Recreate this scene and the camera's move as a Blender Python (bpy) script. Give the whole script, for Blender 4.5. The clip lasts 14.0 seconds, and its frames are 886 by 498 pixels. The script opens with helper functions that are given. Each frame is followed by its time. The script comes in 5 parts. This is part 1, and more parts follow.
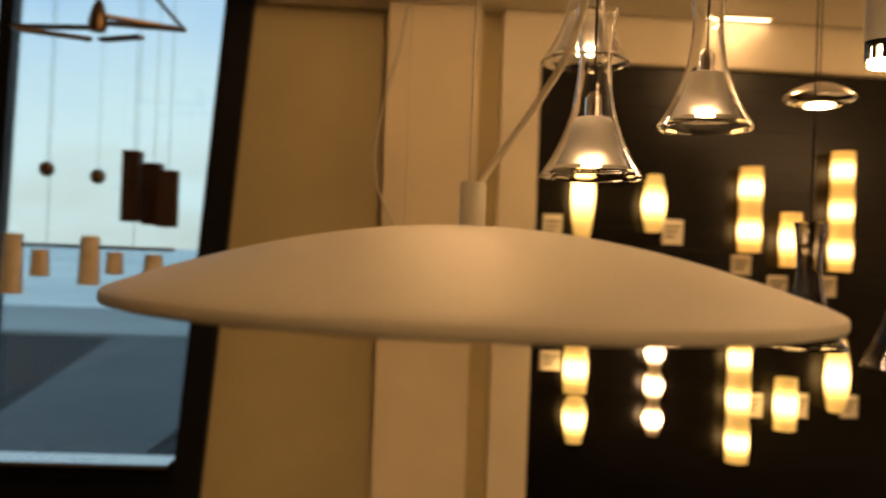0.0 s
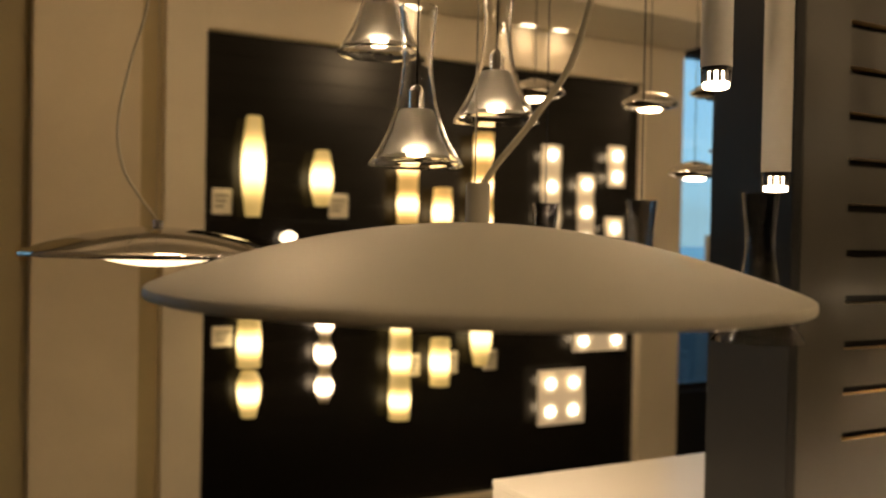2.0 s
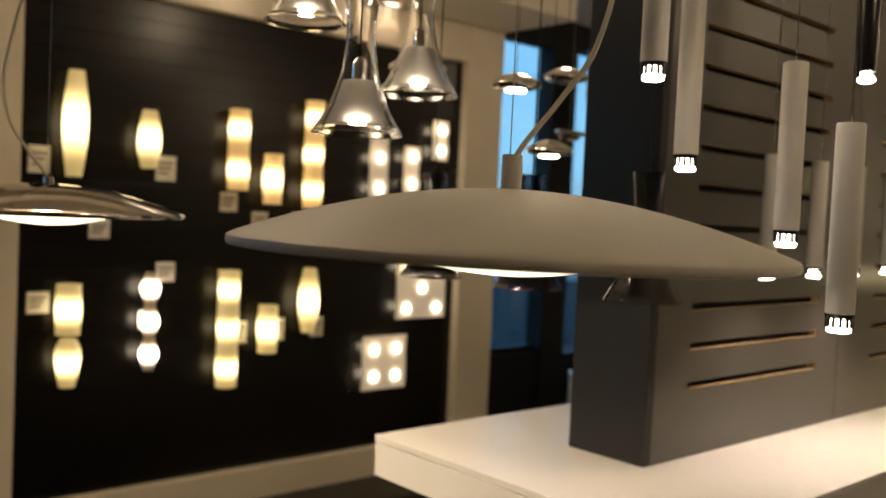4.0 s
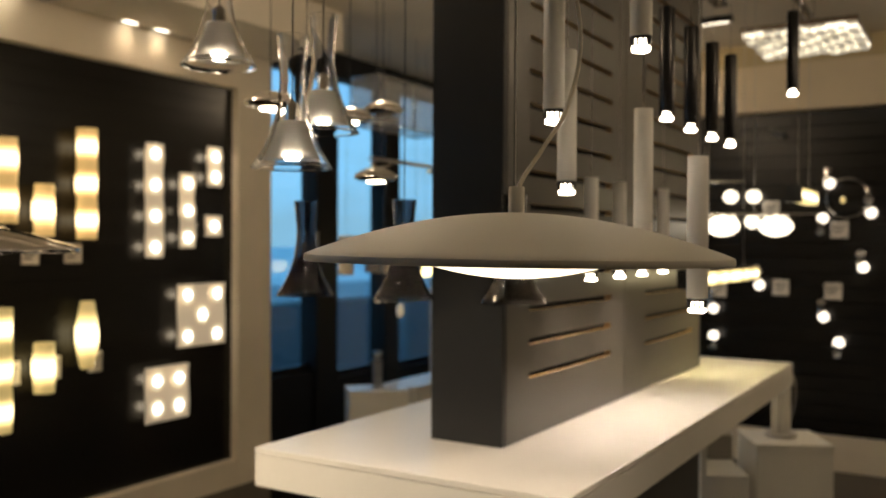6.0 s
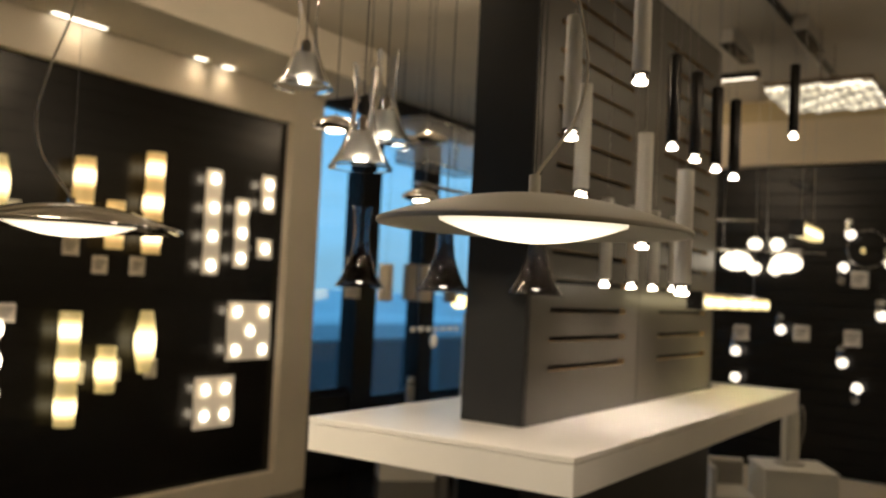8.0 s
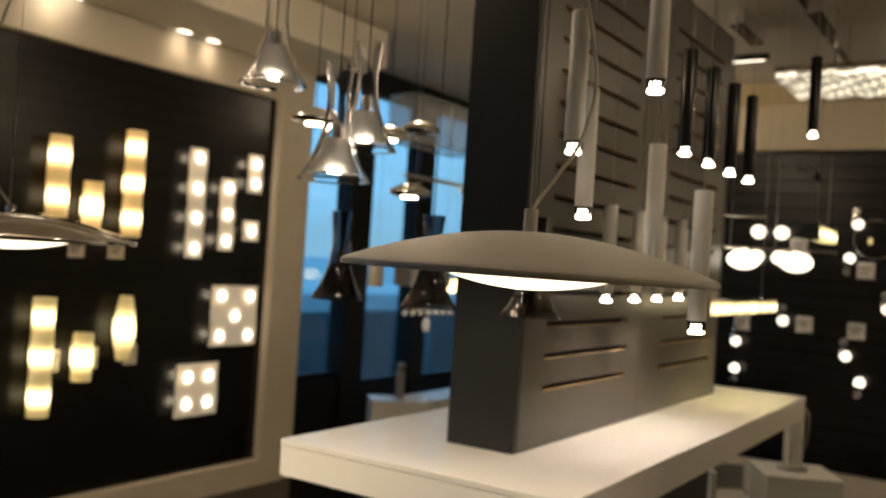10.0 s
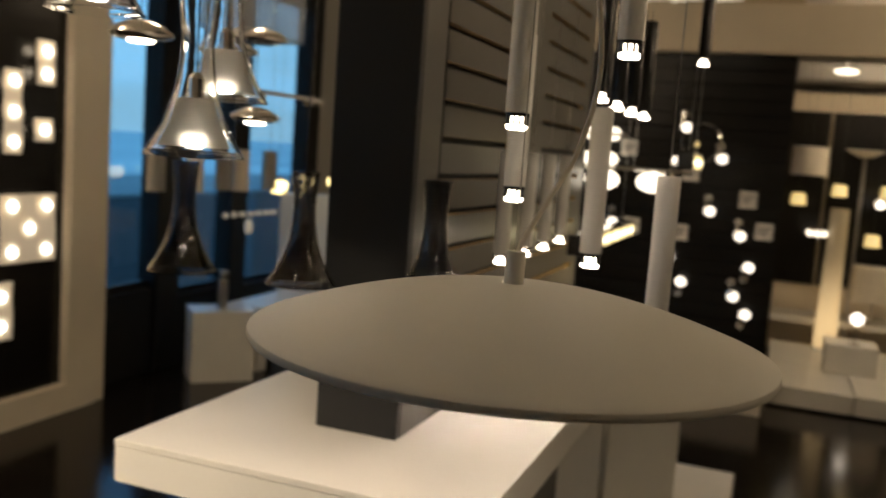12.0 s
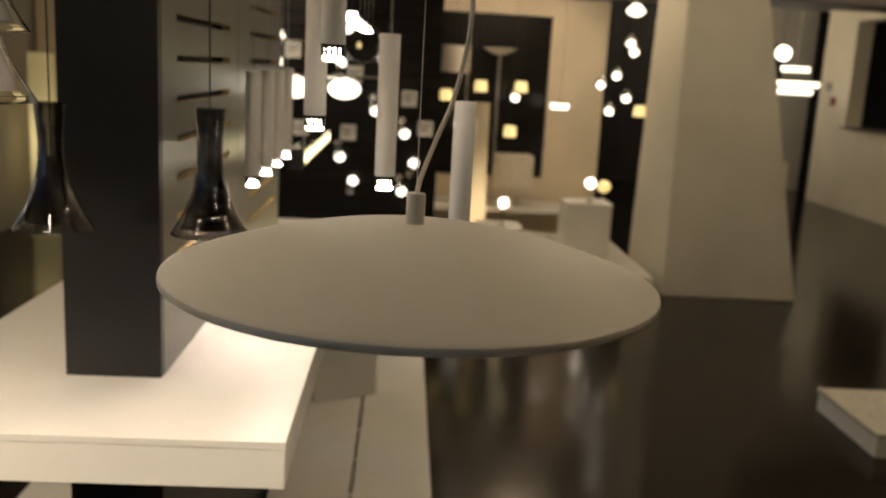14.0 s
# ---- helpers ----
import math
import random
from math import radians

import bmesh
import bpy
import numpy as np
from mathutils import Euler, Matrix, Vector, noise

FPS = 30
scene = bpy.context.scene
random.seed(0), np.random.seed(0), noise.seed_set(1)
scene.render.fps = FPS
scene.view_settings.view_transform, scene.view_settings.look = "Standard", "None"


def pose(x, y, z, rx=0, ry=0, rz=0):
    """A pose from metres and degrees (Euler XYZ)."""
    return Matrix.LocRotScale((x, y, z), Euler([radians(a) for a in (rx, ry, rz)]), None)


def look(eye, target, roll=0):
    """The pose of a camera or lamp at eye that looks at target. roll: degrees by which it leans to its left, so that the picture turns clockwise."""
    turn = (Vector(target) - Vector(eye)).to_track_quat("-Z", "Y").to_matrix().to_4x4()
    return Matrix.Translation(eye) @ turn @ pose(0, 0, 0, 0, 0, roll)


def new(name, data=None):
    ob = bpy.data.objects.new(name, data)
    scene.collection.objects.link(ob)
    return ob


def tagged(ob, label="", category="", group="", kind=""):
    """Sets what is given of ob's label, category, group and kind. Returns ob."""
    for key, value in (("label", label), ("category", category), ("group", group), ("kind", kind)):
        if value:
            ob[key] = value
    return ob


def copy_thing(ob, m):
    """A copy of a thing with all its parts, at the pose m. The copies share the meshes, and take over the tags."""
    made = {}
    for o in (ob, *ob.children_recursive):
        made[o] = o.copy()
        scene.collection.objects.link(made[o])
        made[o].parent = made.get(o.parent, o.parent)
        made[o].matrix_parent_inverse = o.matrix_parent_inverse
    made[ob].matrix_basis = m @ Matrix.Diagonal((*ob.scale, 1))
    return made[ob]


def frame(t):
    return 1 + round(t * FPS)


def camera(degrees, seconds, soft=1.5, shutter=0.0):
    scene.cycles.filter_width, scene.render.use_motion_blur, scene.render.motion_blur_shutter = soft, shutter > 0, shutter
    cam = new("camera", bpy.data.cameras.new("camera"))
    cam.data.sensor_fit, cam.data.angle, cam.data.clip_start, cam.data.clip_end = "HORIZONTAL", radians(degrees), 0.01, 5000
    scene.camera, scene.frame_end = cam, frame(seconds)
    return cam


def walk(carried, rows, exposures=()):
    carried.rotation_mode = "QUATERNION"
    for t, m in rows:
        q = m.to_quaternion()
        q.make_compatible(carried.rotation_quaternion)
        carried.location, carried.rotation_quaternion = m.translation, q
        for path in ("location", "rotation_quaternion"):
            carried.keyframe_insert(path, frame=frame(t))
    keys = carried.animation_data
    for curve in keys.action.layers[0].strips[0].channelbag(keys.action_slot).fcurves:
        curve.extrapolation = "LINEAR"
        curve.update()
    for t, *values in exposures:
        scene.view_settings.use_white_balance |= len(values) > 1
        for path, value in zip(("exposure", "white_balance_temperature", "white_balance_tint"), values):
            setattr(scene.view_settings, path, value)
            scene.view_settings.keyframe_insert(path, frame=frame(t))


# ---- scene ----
cam = camera(53.2, 14.0, shutter=0.5)
PATH = [
    (0, (-0.052, -0.612, 1.584), (0.054, 1.385, 1.602), 2.2),
    (0.5, (-0.128, -0.568, 1.585), (0.202, 1.404, 1.627), 0.7),
    (1, (-0.178, -0.551, 1.599), (0.282, 1.396, 1.619), 1.8),
    (1.5, (-0.225, -0.559, 1.595), (0.493, 1.308, 1.562), 1.8),
    (2, (-0.337, -0.583, 1.594), (0.597, 1.186, 1.57), 1.1),
    (2.5, (-0.437, -0.604, 1.587), (0.644, 1.078, 1.548), 1.7),
    (5, (-0.674, -0.478, 1.58), (0.831, 0.837, 1.513), 1.9),
    (5.5, (-0.795, -0.458, 1.578), (0.836, 0.698, 1.53), 1.1),
    (6, (-0.912, -0.458, 1.57), (0.795, 0.584, 1.559), 0.3),
    (6.5, (-0.991, -0.509, 1.56), (0.692, 0.571, 1.589), 2.1),
    (7, (-1.091, -0.59, 1.543), (0.584, 0.503, 1.557), 2.2),
    (7.5, (-1.188, -0.63, 1.514), (0.465, 0.496, 1.559), 2.7),
    (8, (-1.206, -0.641, 1.45), (0.455, 0.468, 1.546), 2.8),
    (8.2, (-1.201, -0.642, 1.429), (0.45, 0.479, 1.565), 2.8),
    (10.3, (-0.981, -0.49, 1.59), (0.697, 0.599, 1.601), 3.5),
    (10.5, (-0.953, -0.452, 1.607), (0.741, 0.611, 1.609), 3.0),
    (11, (-0.888, -0.386, 1.639), (0.844, 0.611, 1.558), 4.2),
    (11.5, (-0.824, -0.288, 1.678), (0.983, 0.559, 1.544), 4.1),
    (12, (-0.787, -0.223, 1.725), (1.073, 0.476, 1.502), 4.1),
    (12.5, (-0.768, -0.142, 1.743), (1.167, 0.275, 1.458), 3.8),
    (13, (-0.786, -0.055, 1.76), (1.178, 0.106, 1.416), 2.9),
    (13.5, (-0.824, 0.001, 1.763), (1.14, -0.01, 1.388), 3.5),
    (14, (-0.853, 0.014, 1.756), (1.105, -0.084, 1.357), 3.1),
]
walk(cam, [(t, look(eye, target, roll)) for t, eye, target, roll in PATH], exposures=[(0.0, 0.84, 15600, 32), (0.5, 0.73, 14000, 28), (1.0, 0.55, 11400, 24), (1.5, 0.43, 9900, 20), (2.7, 0.46, 7900, 16), (5.0, 0.46, 7000, 13), (8.0, 0.38, 6800, 12), (11.2, 0.36, 6800, 12), (12.0, 0.34, 6800, 13), (12.5, 0.66, 6750, 12), (14.0, 0.70, 6600, 11)])

# the camera's lens is open wide and set on the pendant
cam.data.dof.use_dof = True
cam.data.dof.focus_distance = 0.88
cam.data.dof.aperture_fstop = 5.7

# ---- light ----
world = bpy.data.worlds.new("dusk_sky")
scene.world = world
world.use_nodes = True
wt = world.node_tree
w_co = wt.nodes.new("ShaderNodeTexCoord")
w_sep = wt.nodes.new("ShaderNodeSeparateXYZ")
w_ramp = wt.nodes.new("ShaderNodeValToRGB")
wt.links.new(w_co.outputs["Generated"], w_sep.inputs[0])
w_noise = wt.nodes.new("ShaderNodeTexNoise")
w_noise.inputs["Scale"].default_value, w_noise.inputs["Detail"].default_value = 7, 5
w_map = wt.nodes.new("ShaderNodeMapping")
w_map.inputs["Scale"].default_value = (1, 1, 2.5)
wt.links.new(w_co.outputs["Generated"], w_map.inputs[0])
wt.links.new(w_map.outputs[0], w_noise.inputs[0])
w_cloud = wt.nodes.new("ShaderNodeMath")
w_cloud.operation = "MULTIPLY_ADD"
w_cloud.inputs[1].default_value = 0.30
w_low = wt.nodes.new("ShaderNodeMath")
w_low.operation = "SUBTRACT"
w_low.inputs[1].default_value = 0.15
wt.links.new(w_sep.outputs["Z"], w_low.inputs[0])
wt.links.new(w_noise.outputs[0], w_cloud.inputs[0])
wt.links.new(w_low.outputs[0], w_cloud.inputs[2])
wt.links.new(w_cloud.outputs[0], w_ramp.inputs[0])
wt.links.new(w_ramp.outputs[0], wt.nodes["Background"].inputs[0])
els = w_ramp.color_ramp.elements
els[0].position, els[0].color = 0.0, (0.14, 0.33, 0.49, 1)
els[1].position, els[1].color = 0.35, (0.07, 0.30, 0.66, 1)
mid = els.new(0.10)
mid.color = (0.15, 0.41, 0.66, 1)
wt.nodes["Background"].inputs[1].default_value = 1.27

WARM = (1.0, 0.80, 0.55)
CEIL = 3.05


# ---- materials ----
def nodes_of(name):
    m = bpy.data.materials.new(name)
    m.use_nodes = True
    return m, m.node_tree, m.node_tree.nodes["Principled BSDF"]


def surface(name, colour, rough=0.5, metal=0.0, vary=0.12, scale=6.0, bump=0.05, fine=120.0, coat=0.0, stretch=(1, 1, 1)):
    """A painted, woody or metal surface with variation at two scales."""
    m, t, b = nodes_of(name)
    co = t.nodes.new("ShaderNodeTexCoord")
    mp = t.nodes.new("ShaderNodeMapping")
    mp.inputs["Scale"].default_value = stretch
    big, small = t.nodes.new("ShaderNodeTexNoise"), t.nodes.new("ShaderNodeTexNoise")
    big.inputs["Scale"].default_value, big.inputs["Detail"].default_value = scale, 5
    small.inputs["Scale"].default_value, small.inputs["Detail"].default_value = fine, 3
    t.links.new(co.outputs["Object"], mp.inputs[0])
    t.links.new(mp.outputs[0], big.inputs[0])
    t.links.new(mp.outputs[0], small.inputs[0])
    add = t.nodes.new("ShaderNodeMath")
    add.operation = "MULTIPLY_ADD"
    add.inputs[1].default_value = 0.35
    t.links.new(small.outputs[0], add.inputs[0])
    t.links.new(big.outputs[0], add.inputs[2])
    ramp = t.nodes.new("ShaderNodeValToRGB")
    lo, hi = ramp.color_ramp.elements
    lo.position, hi.position = 0.45, 0.9
    lo.color = (*[c * (1 - vary) for c in colour], 1)
    hi.color = (*[min(1, c * (1 + vary)) for c in colour], 1)
    t.links.new(add.outputs[0], ramp.inputs[0])
    t.links.new(ramp.outputs[0], b.inputs["Base Color"])
    rr = t.nodes.new("ShaderNodeMapRange")
    rr.inputs[3].default_value, rr.inputs[4].default_value = rough * 0.85, min(1, rough * 1.18)
    t.links.new(big.outputs[0], rr.inputs[0])
    t.links.new(rr.outputs[0], b.inputs["Roughness"])
    b.inputs["Metallic"].default_value = metal
    b.inputs["Coat Weight"].default_value = coat
    if bump:
        bp = t.nodes.new("ShaderNodeBump")
        bp.inputs["Strength"].default_value, bp.inputs["Distance"].default_value = bump, 0.002
        t.links.new(add.outputs[0], bp.inputs["Height"])
        t.links.new(bp.outputs[0], b.inputs["Normal"])
    return m


def lit(name, colour, strength, base=(0.8, 0.75, 0.65)):
    m, t, b = nodes_of(name)
    b.inputs["Base Color"].default_value = (*base, 1)
    b.inputs["Emission Color"].default_value = (*colour, 1)
    b.inputs["Emission Strength"].default_value = strength
    b.inputs["Roughness"].default_value = 0.3
    return m


def lit_glass(name, colour, low, high, count, base=(0.55, 0.45, 0.28), core=None, phase=math.pi, sharp=2.2, uneven=0.0):
    """Frosted glass with bulbs behind it at even steps along its height."""
    m, t, b = nodes_of(name)
    co = t.nodes.new("ShaderNodeTexCoord")
    sep = t.nodes.new("ShaderNodeSeparateXYZ")
    t.links.new(co.outputs["Generated"], sep.inputs[0])
    k = t.nodes.new("ShaderNodeMath")
    k.operation = "MULTIPLY_ADD"
    k.inputs[1].default_value, k.inputs[2].default_value = 2 * math.pi * count, phase
    t.links.new(sep.outputs["Z"], k.inputs[0])
    c = t.nodes.new("ShaderNodeMath")
    c.operation = "COSINE"
    t.links.new(k.outputs[0], c.inputs[0])
    r = t.nodes.new("ShaderNodeMapRange")
    r.inputs[1].default_value, r.inputs[2].default_value = -1.0, 1.0
    pw = t.nodes.new("ShaderNodeMath")
    pw.operation = "POWER"
    pw.inputs[1].default_value = sharp
    r.inputs[3].default_value, r.inputs[4].default_value = 0.0, 1.0
    t.links.new(c.outputs[0], r.inputs[0])
    t.links.new(r.outputs[0], pw.inputs[0])
    r = t.nodes.new("ShaderNodeMapRange")
    r.inputs[3].default_value, r.inputs[4].default_value = low, high
    t.links.new(pw.outputs[0], r.inputs[0])
    t.links.new(r.outputs[0], b.inputs["Emission Strength"])
    if uneven:
        oi, sp, ml = t.nodes.new("ShaderNodeObjectInfo"), t.nodes.new("ShaderNodeMapRange"), t.nodes.new("ShaderNodeMath")
        sp.inputs[3].default_value, sp.inputs[4].default_value = 1 - uneven, 1 + uneven
        ml.operation = "MULTIPLY"
        t.links.new(oi.outputs["Random"], sp.inputs[0])
        t.links.new(r.outputs[0], ml.inputs[0])
        t.links.new(sp.outputs[0], ml.inputs[1])
        t.links.new(ml.outputs[0], b.inputs["Emission Strength"])
    mix = t.nodes.new("ShaderNodeMix")
    mix.data_type = "RGBA"
    mix.inputs["A"].default_value = (*colour, 1)
    mix.inputs["B"].default_value = (*(core or colour), 1)
    t.links.new(pw.outputs[0], mix.inputs["Factor"])
    t.links.new(mix.outputs["Result"], b.inputs["Emission Color"])
    b.inputs["Base Color"].default_value = (*base, 1)
    b.inputs["Roughness"].default_value = 0.25
    return m


def lit_disc(name, colour, low, high, power, base=(0.8, 0.75, 0.65)):
    """Opal glass lit from behind its middle, and imitated led bloom, fading towards the rim."""
    m, t, b = nodes_of(name)
    co = t.nodes.new("ShaderNodeTexCoord")
    g = t.nodes.new("ShaderNodeVectorMath")
    g.operation = "MULTIPLY_ADD"
    g.inputs[1].default_value, g.inputs[2].default_value = (2, 2, 0), (-1, -1, 0)
    ln = t.nodes.new("ShaderNodeVectorMath")
    ln.operation = "LENGTH"
    pw = t.nodes.new("ShaderNodeMath")
    pw.operation = "POWER"
    pw.inputs[1].default_value = power
    r = t.nodes.new("ShaderNodeMapRange")
    r.inputs[3].default_value, r.inputs[4].default_value = high, low
    t.links.new(co.outputs["Generated"], g.inputs[0])
    t.links.new(g.outputs[0], ln.inputs[0])
    t.links.new(ln.outputs["Value"], pw.inputs[0])
    t.links.new(pw.outputs[0], r.inputs[0])
    t.links.new(r.outputs[0], b.inputs["Emission Strength"])
    b.inputs["Emission Color"].default_value = (*colour, 1)
    b.inputs["Base Color"].default_value = (*base, 1)
    b.inputs["Roughness"].default_value = 0.3
    return m


def glass(name, colour=(1, 1, 1), rough=0.0, ripple=0.0, ior=1.45):
    m, t, b = nodes_of(name)
    if ripple:
        co, no, bp = t.nodes.new("ShaderNodeTexCoord"), t.nodes.new("ShaderNodeTexNoise"), t.nodes.new("ShaderNodeBump")
        no.inputs["Scale"].default_value, no.inputs["Detail"].default_value = 55, 1
        bp.inputs["Strength"].default_value, bp.inputs["Distance"].default_value = ripple, 0.004
        t.links.new(co.outputs["Object"], no.inputs[0])
        t.links.new(no.outputs[0], bp.inputs["Height"])
        t.links.new(bp.outputs[0], b.inputs["Normal"])
    b.inputs["Base Color"].default_value = (*colour, 1)
    b.inputs["Transmission Weight"].default_value = 1.0
    b.inputs["Roughness"].default_value = rough
    b.inputs["IOR"].default_value = ior
    return m


M_WALL = surface("cream_wall_paint", (0.72, 0.62, 0.47), 0.7, scale=2.5, vary=0.06, bump=0.08)
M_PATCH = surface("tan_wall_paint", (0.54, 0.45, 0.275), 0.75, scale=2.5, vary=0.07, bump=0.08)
M_FRAME = surface("cream_frame_paint", (0.78, 0.70, 0.57), 0.5, scale=3, vary=0.05)
M_PILLAR = surface("greyed_white_paint", (0.66, 0.63, 0.53), 0.7, scale=2.0, vary=0.06, bump=0.08)
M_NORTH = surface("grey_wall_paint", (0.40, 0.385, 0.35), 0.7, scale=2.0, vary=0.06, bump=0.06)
M_CEIL = surface("ceiling_paint", (0.76, 0.70, 0.60), 0.8, scale=2, vary=0.06, bump=0.06)
M_BOARD = surface("black_stained_board", (0.0055, 0.0046, 0.0038), 0.24, scale=2, vary=0.25, fine=60, stretch=(0.4, 0.4, 3), bump=0.0)
M_BOARD.node_tree.nodes["Principled BSDF"].inputs["Specular IOR Level"].default_value = 0.30
M_FLOOR = surface("dark_polished_floor", (0.010, 0.0074, 0.0055), 0.15, scale=2.2, vary=0.35, fine=45, bump=0.05)
M_FLOOR.node_tree.nodes["Principled BSDF"].inputs["Specular IOR Level"].default_value = 0.27
M_FLOOR.node_tree.nodes["Principled BSDF"].inputs["Specular Tint"].default_value = (1.0, 0.80, 0.62, 1)
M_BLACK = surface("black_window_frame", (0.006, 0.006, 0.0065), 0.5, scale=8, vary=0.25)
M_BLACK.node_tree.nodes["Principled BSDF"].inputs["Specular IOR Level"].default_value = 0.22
M_LAMP = surface("matte_white_lacquer", (0.67, 0.645, 0.575), 0.50, scale=9, vary=0.03, bump=0.02, fine=400)
M_WHITE = surface("white_lacquer", (0.78, 0.76, 0.71), 0.35, scale=4, vary=0.04, bump=0.03)
M_TABLE = surface("white_laminate", (0.74, 0.715, 0.665), 0.30, scale=3, vary=0.04, bump=0.02)
M_GREY = surface("grey_laminate", (0.062, 0.056, 0.046), 0.33, scale=2.5, vary=0.10, bump=0.04)
M_CHAR = surface("charcoal_laminate", (0.017, 0.017, 0.0175), 0.40, scale=2.5, vary=0.12, bump=0.04)
M_CHAR.node_tree.nodes["Principled BSDF"].inputs["Specular IOR Level"].default_value = 0.22
M_CORE = surface("pale_fibreboard_core", (0.55, 0.38, 0.19), 0.7, scale=20, vary=0.15)
M_CHROME = surface("polished_chrome", (0.78, 0.76, 0.73), 0.06, 1.0, vary=0.03, bump=0.0)
M_DARK_CHROME = surface("dark_chrome", (0.46, 0.44, 0.42), 0.07, 1.0, vary=0.04, bump=0.0)
M_STEEL = surface("brushed_steel", (0.55, 0.53, 0.50), 0.28, 1.0, vary=0.08, bump=0.02)
M_TUBE_BLACK = surface("black_lacquer", (0.012, 0.012, 0.014), 0.22, vary=0.2, bump=0.0)
M_CABLE = surface("black_cable", (0.02, 0.02, 0.02), 0.5, vary=0.1, bump=0.0)
M_GLASS = glass("clear_glass", ripple=0.12, ior=1.40)
M_SMOKE = surface("black_glass", (0.006, 0.006, 0.006), 0.05, vary=0.1, bump=0.25, scale=40)
M_SMOKE.node_tree.nodes["Principled BSDF"].inputs["IOR"].default_value = 1.5
M_TINT = glass("lightly_smoked_glass", (0.30, 0.30, 0.32), ripple=0.35, ior=1.40)
M_FROST = glass("frosted_glass", (0.60, 0.58, 0.55), 0.42)
M_PANE = glass("window_glass", (0.97, 0.99, 1.0))
M_CORD = surface("clear_plastic_cord", (0.74, 0.69, 0.58), 0.2, vary=0.05, bump=0.0)
M_DIFF = lit_disc("lit_opal_diffuser", (1.0, 0.87, 0.63), 0.75, 2.3, 2.4)
M_LED = lit("lit_led_lens", (1.0, 0.88, 0.68), 15.0)
M_LEDSPOT = lit("lit_led_spot", (1.0, 0.86, 0.64), 9.0)
M_WASH = lit("lit_washer_lens", (1.0, 0.90, 0.72), 4.5)
M_BULB = lit("lit_clear_bulb", (1.0, 0.90, 0.76), 3.0)
M_SPOT = lit("lit_frosted_bulb", (1.0, 0.90, 0.76), 1.7)
# lens bloom round the leds, imitated by a fading emission
M_HALO = lit_disc("led_bloom_glow", (1.0, 0.83, 0.58), 0.20, 2.0, 0.7)
M_OPAL = lit("lit_opal_glass", (1.0, 0.90, 0.72), 1.9)
M_CRYSTAL = lit_glass("lit_crystal", (1.0, 0.80, 0.36), 0.9, 3.2, 1, (0.7, 0.66, 0.5), core=(1.0, 0.92, 0.62), uneven=0.5)
M_CRYSTAL_BRIGHT = lit_glass("lit_crystal_block", (1.0, 0.92, 0.74), 0.25, 1.35, 1, (0.7, 0.66, 0.52), uneven=0.55)
M_YELLOW = lit("lit_yellow_glass", (1.0, 0.74, 0.26), 0.6)
M_YELLOW_BRIGHT = lit("lit_bright_yellow_glass", (1.0, 0.80, 0.34), 3.0)
M_PLATE = lit("lit_satin_plate", (1.0, 0.84, 0.60), 0.15)
M_CARD = surface("pale_card", (0.74, 0.70, 0.63), 0.6, scale=15, vary=0.15)
M_INK = surface("grey_print", (0.22, 0.20, 0.18), 0.7, vary=0.1)
M_CREAM = surface("cream_fabric_shade", (0.74, 0.68, 0.58), 0.85, scale=20, vary=0.08, fine=300, bump=0.2)
M_BROWN = surface("dark_brown_shade", (0.035, 0.016, 0.012), 0.5, scale=9, vary=0.3)
M_BRONZE = surface("bronze_metal", (0.16, 0.11, 0.07), 0.35, 0.8, vary=0.15)
M_GROUND = surface("wet_gravel_yard", (0.030, 0.028, 0.025), 0.85, scale=0.3, vary=0.25, fine=4)
M_GROUND.node_tree.nodes["Principled BSDF"].inputs["Specular IOR Level"].default_value = 0.12
M_VERGE = surface("pale_verge", (0.27, 0.28, 0.25), 0.9, scale=0.2, vary=0.2, fine=3)
# the haze towards the horizon is put into this pale field colour
M_FIELD = surface("haze_pale_field", (0.66, 0.68, 0.60), 0.9, scale=0.05, vary=0.25, fine=0.6)
M_TERRAZZO = surface("pale_terrazzo", (0.62, 0.58, 0.50), 0.4, scale=60, vary=0.3, fine=160)
M_DULL = surface("dull_dark_steel", (0.10, 0.10, 0.10), 0.4, 0.6, vary=0.15)
M_ACRYLIC = surface("milky_acrylic", (0.62, 0.64, 0.66), 0.25, vary=0.05, bump=0.0)
M_ACRYLIC.node_tree.nodes["Principled BSDF"].inputs["Alpha"].default_value = 0.30
M_GREYMETAL = surface("grey_duct_metal", (0.30, 0.29, 0.27), 0.5, 0.3, scale=4, vary=0.1)


# ---- shape helpers ----
def mesh_of(name, bm, *mats):
    """A mesh with its sharp edges kept; turned and swept faces are smooth, boards flat."""
    me = bpy.data.meshes.new(name)
    bmesh.ops.recalc_face_normals(bm, faces=bm.faces)
    for e in bm.edges:
        if len(e.link_faces) == 2 and e.calc_face_angle(0) > radians(38):
            e.smooth = False
    bm.to_mesh(me)
    bm.free()
    for m in mats:
        me.materials.append(m)
    return me


def part(name, bm, material, parent, label=""):
    ob = new(name, mesh_of(name, bm, material))
    ob.parent = parent
    return tagged(ob, label)


def thing(name, x, y, z, label, category, group=""):
    ob = new(name)
    ob.empty_display_size = 0.05
    ob.matrix_basis = pose(x, y, z)
    return tagged(ob, label, category, group)


def solid(name, bm, material, label, category, kind="", group=""):
    return tagged(new(name, mesh_of(name, bm, material)), label, category, group, kind)


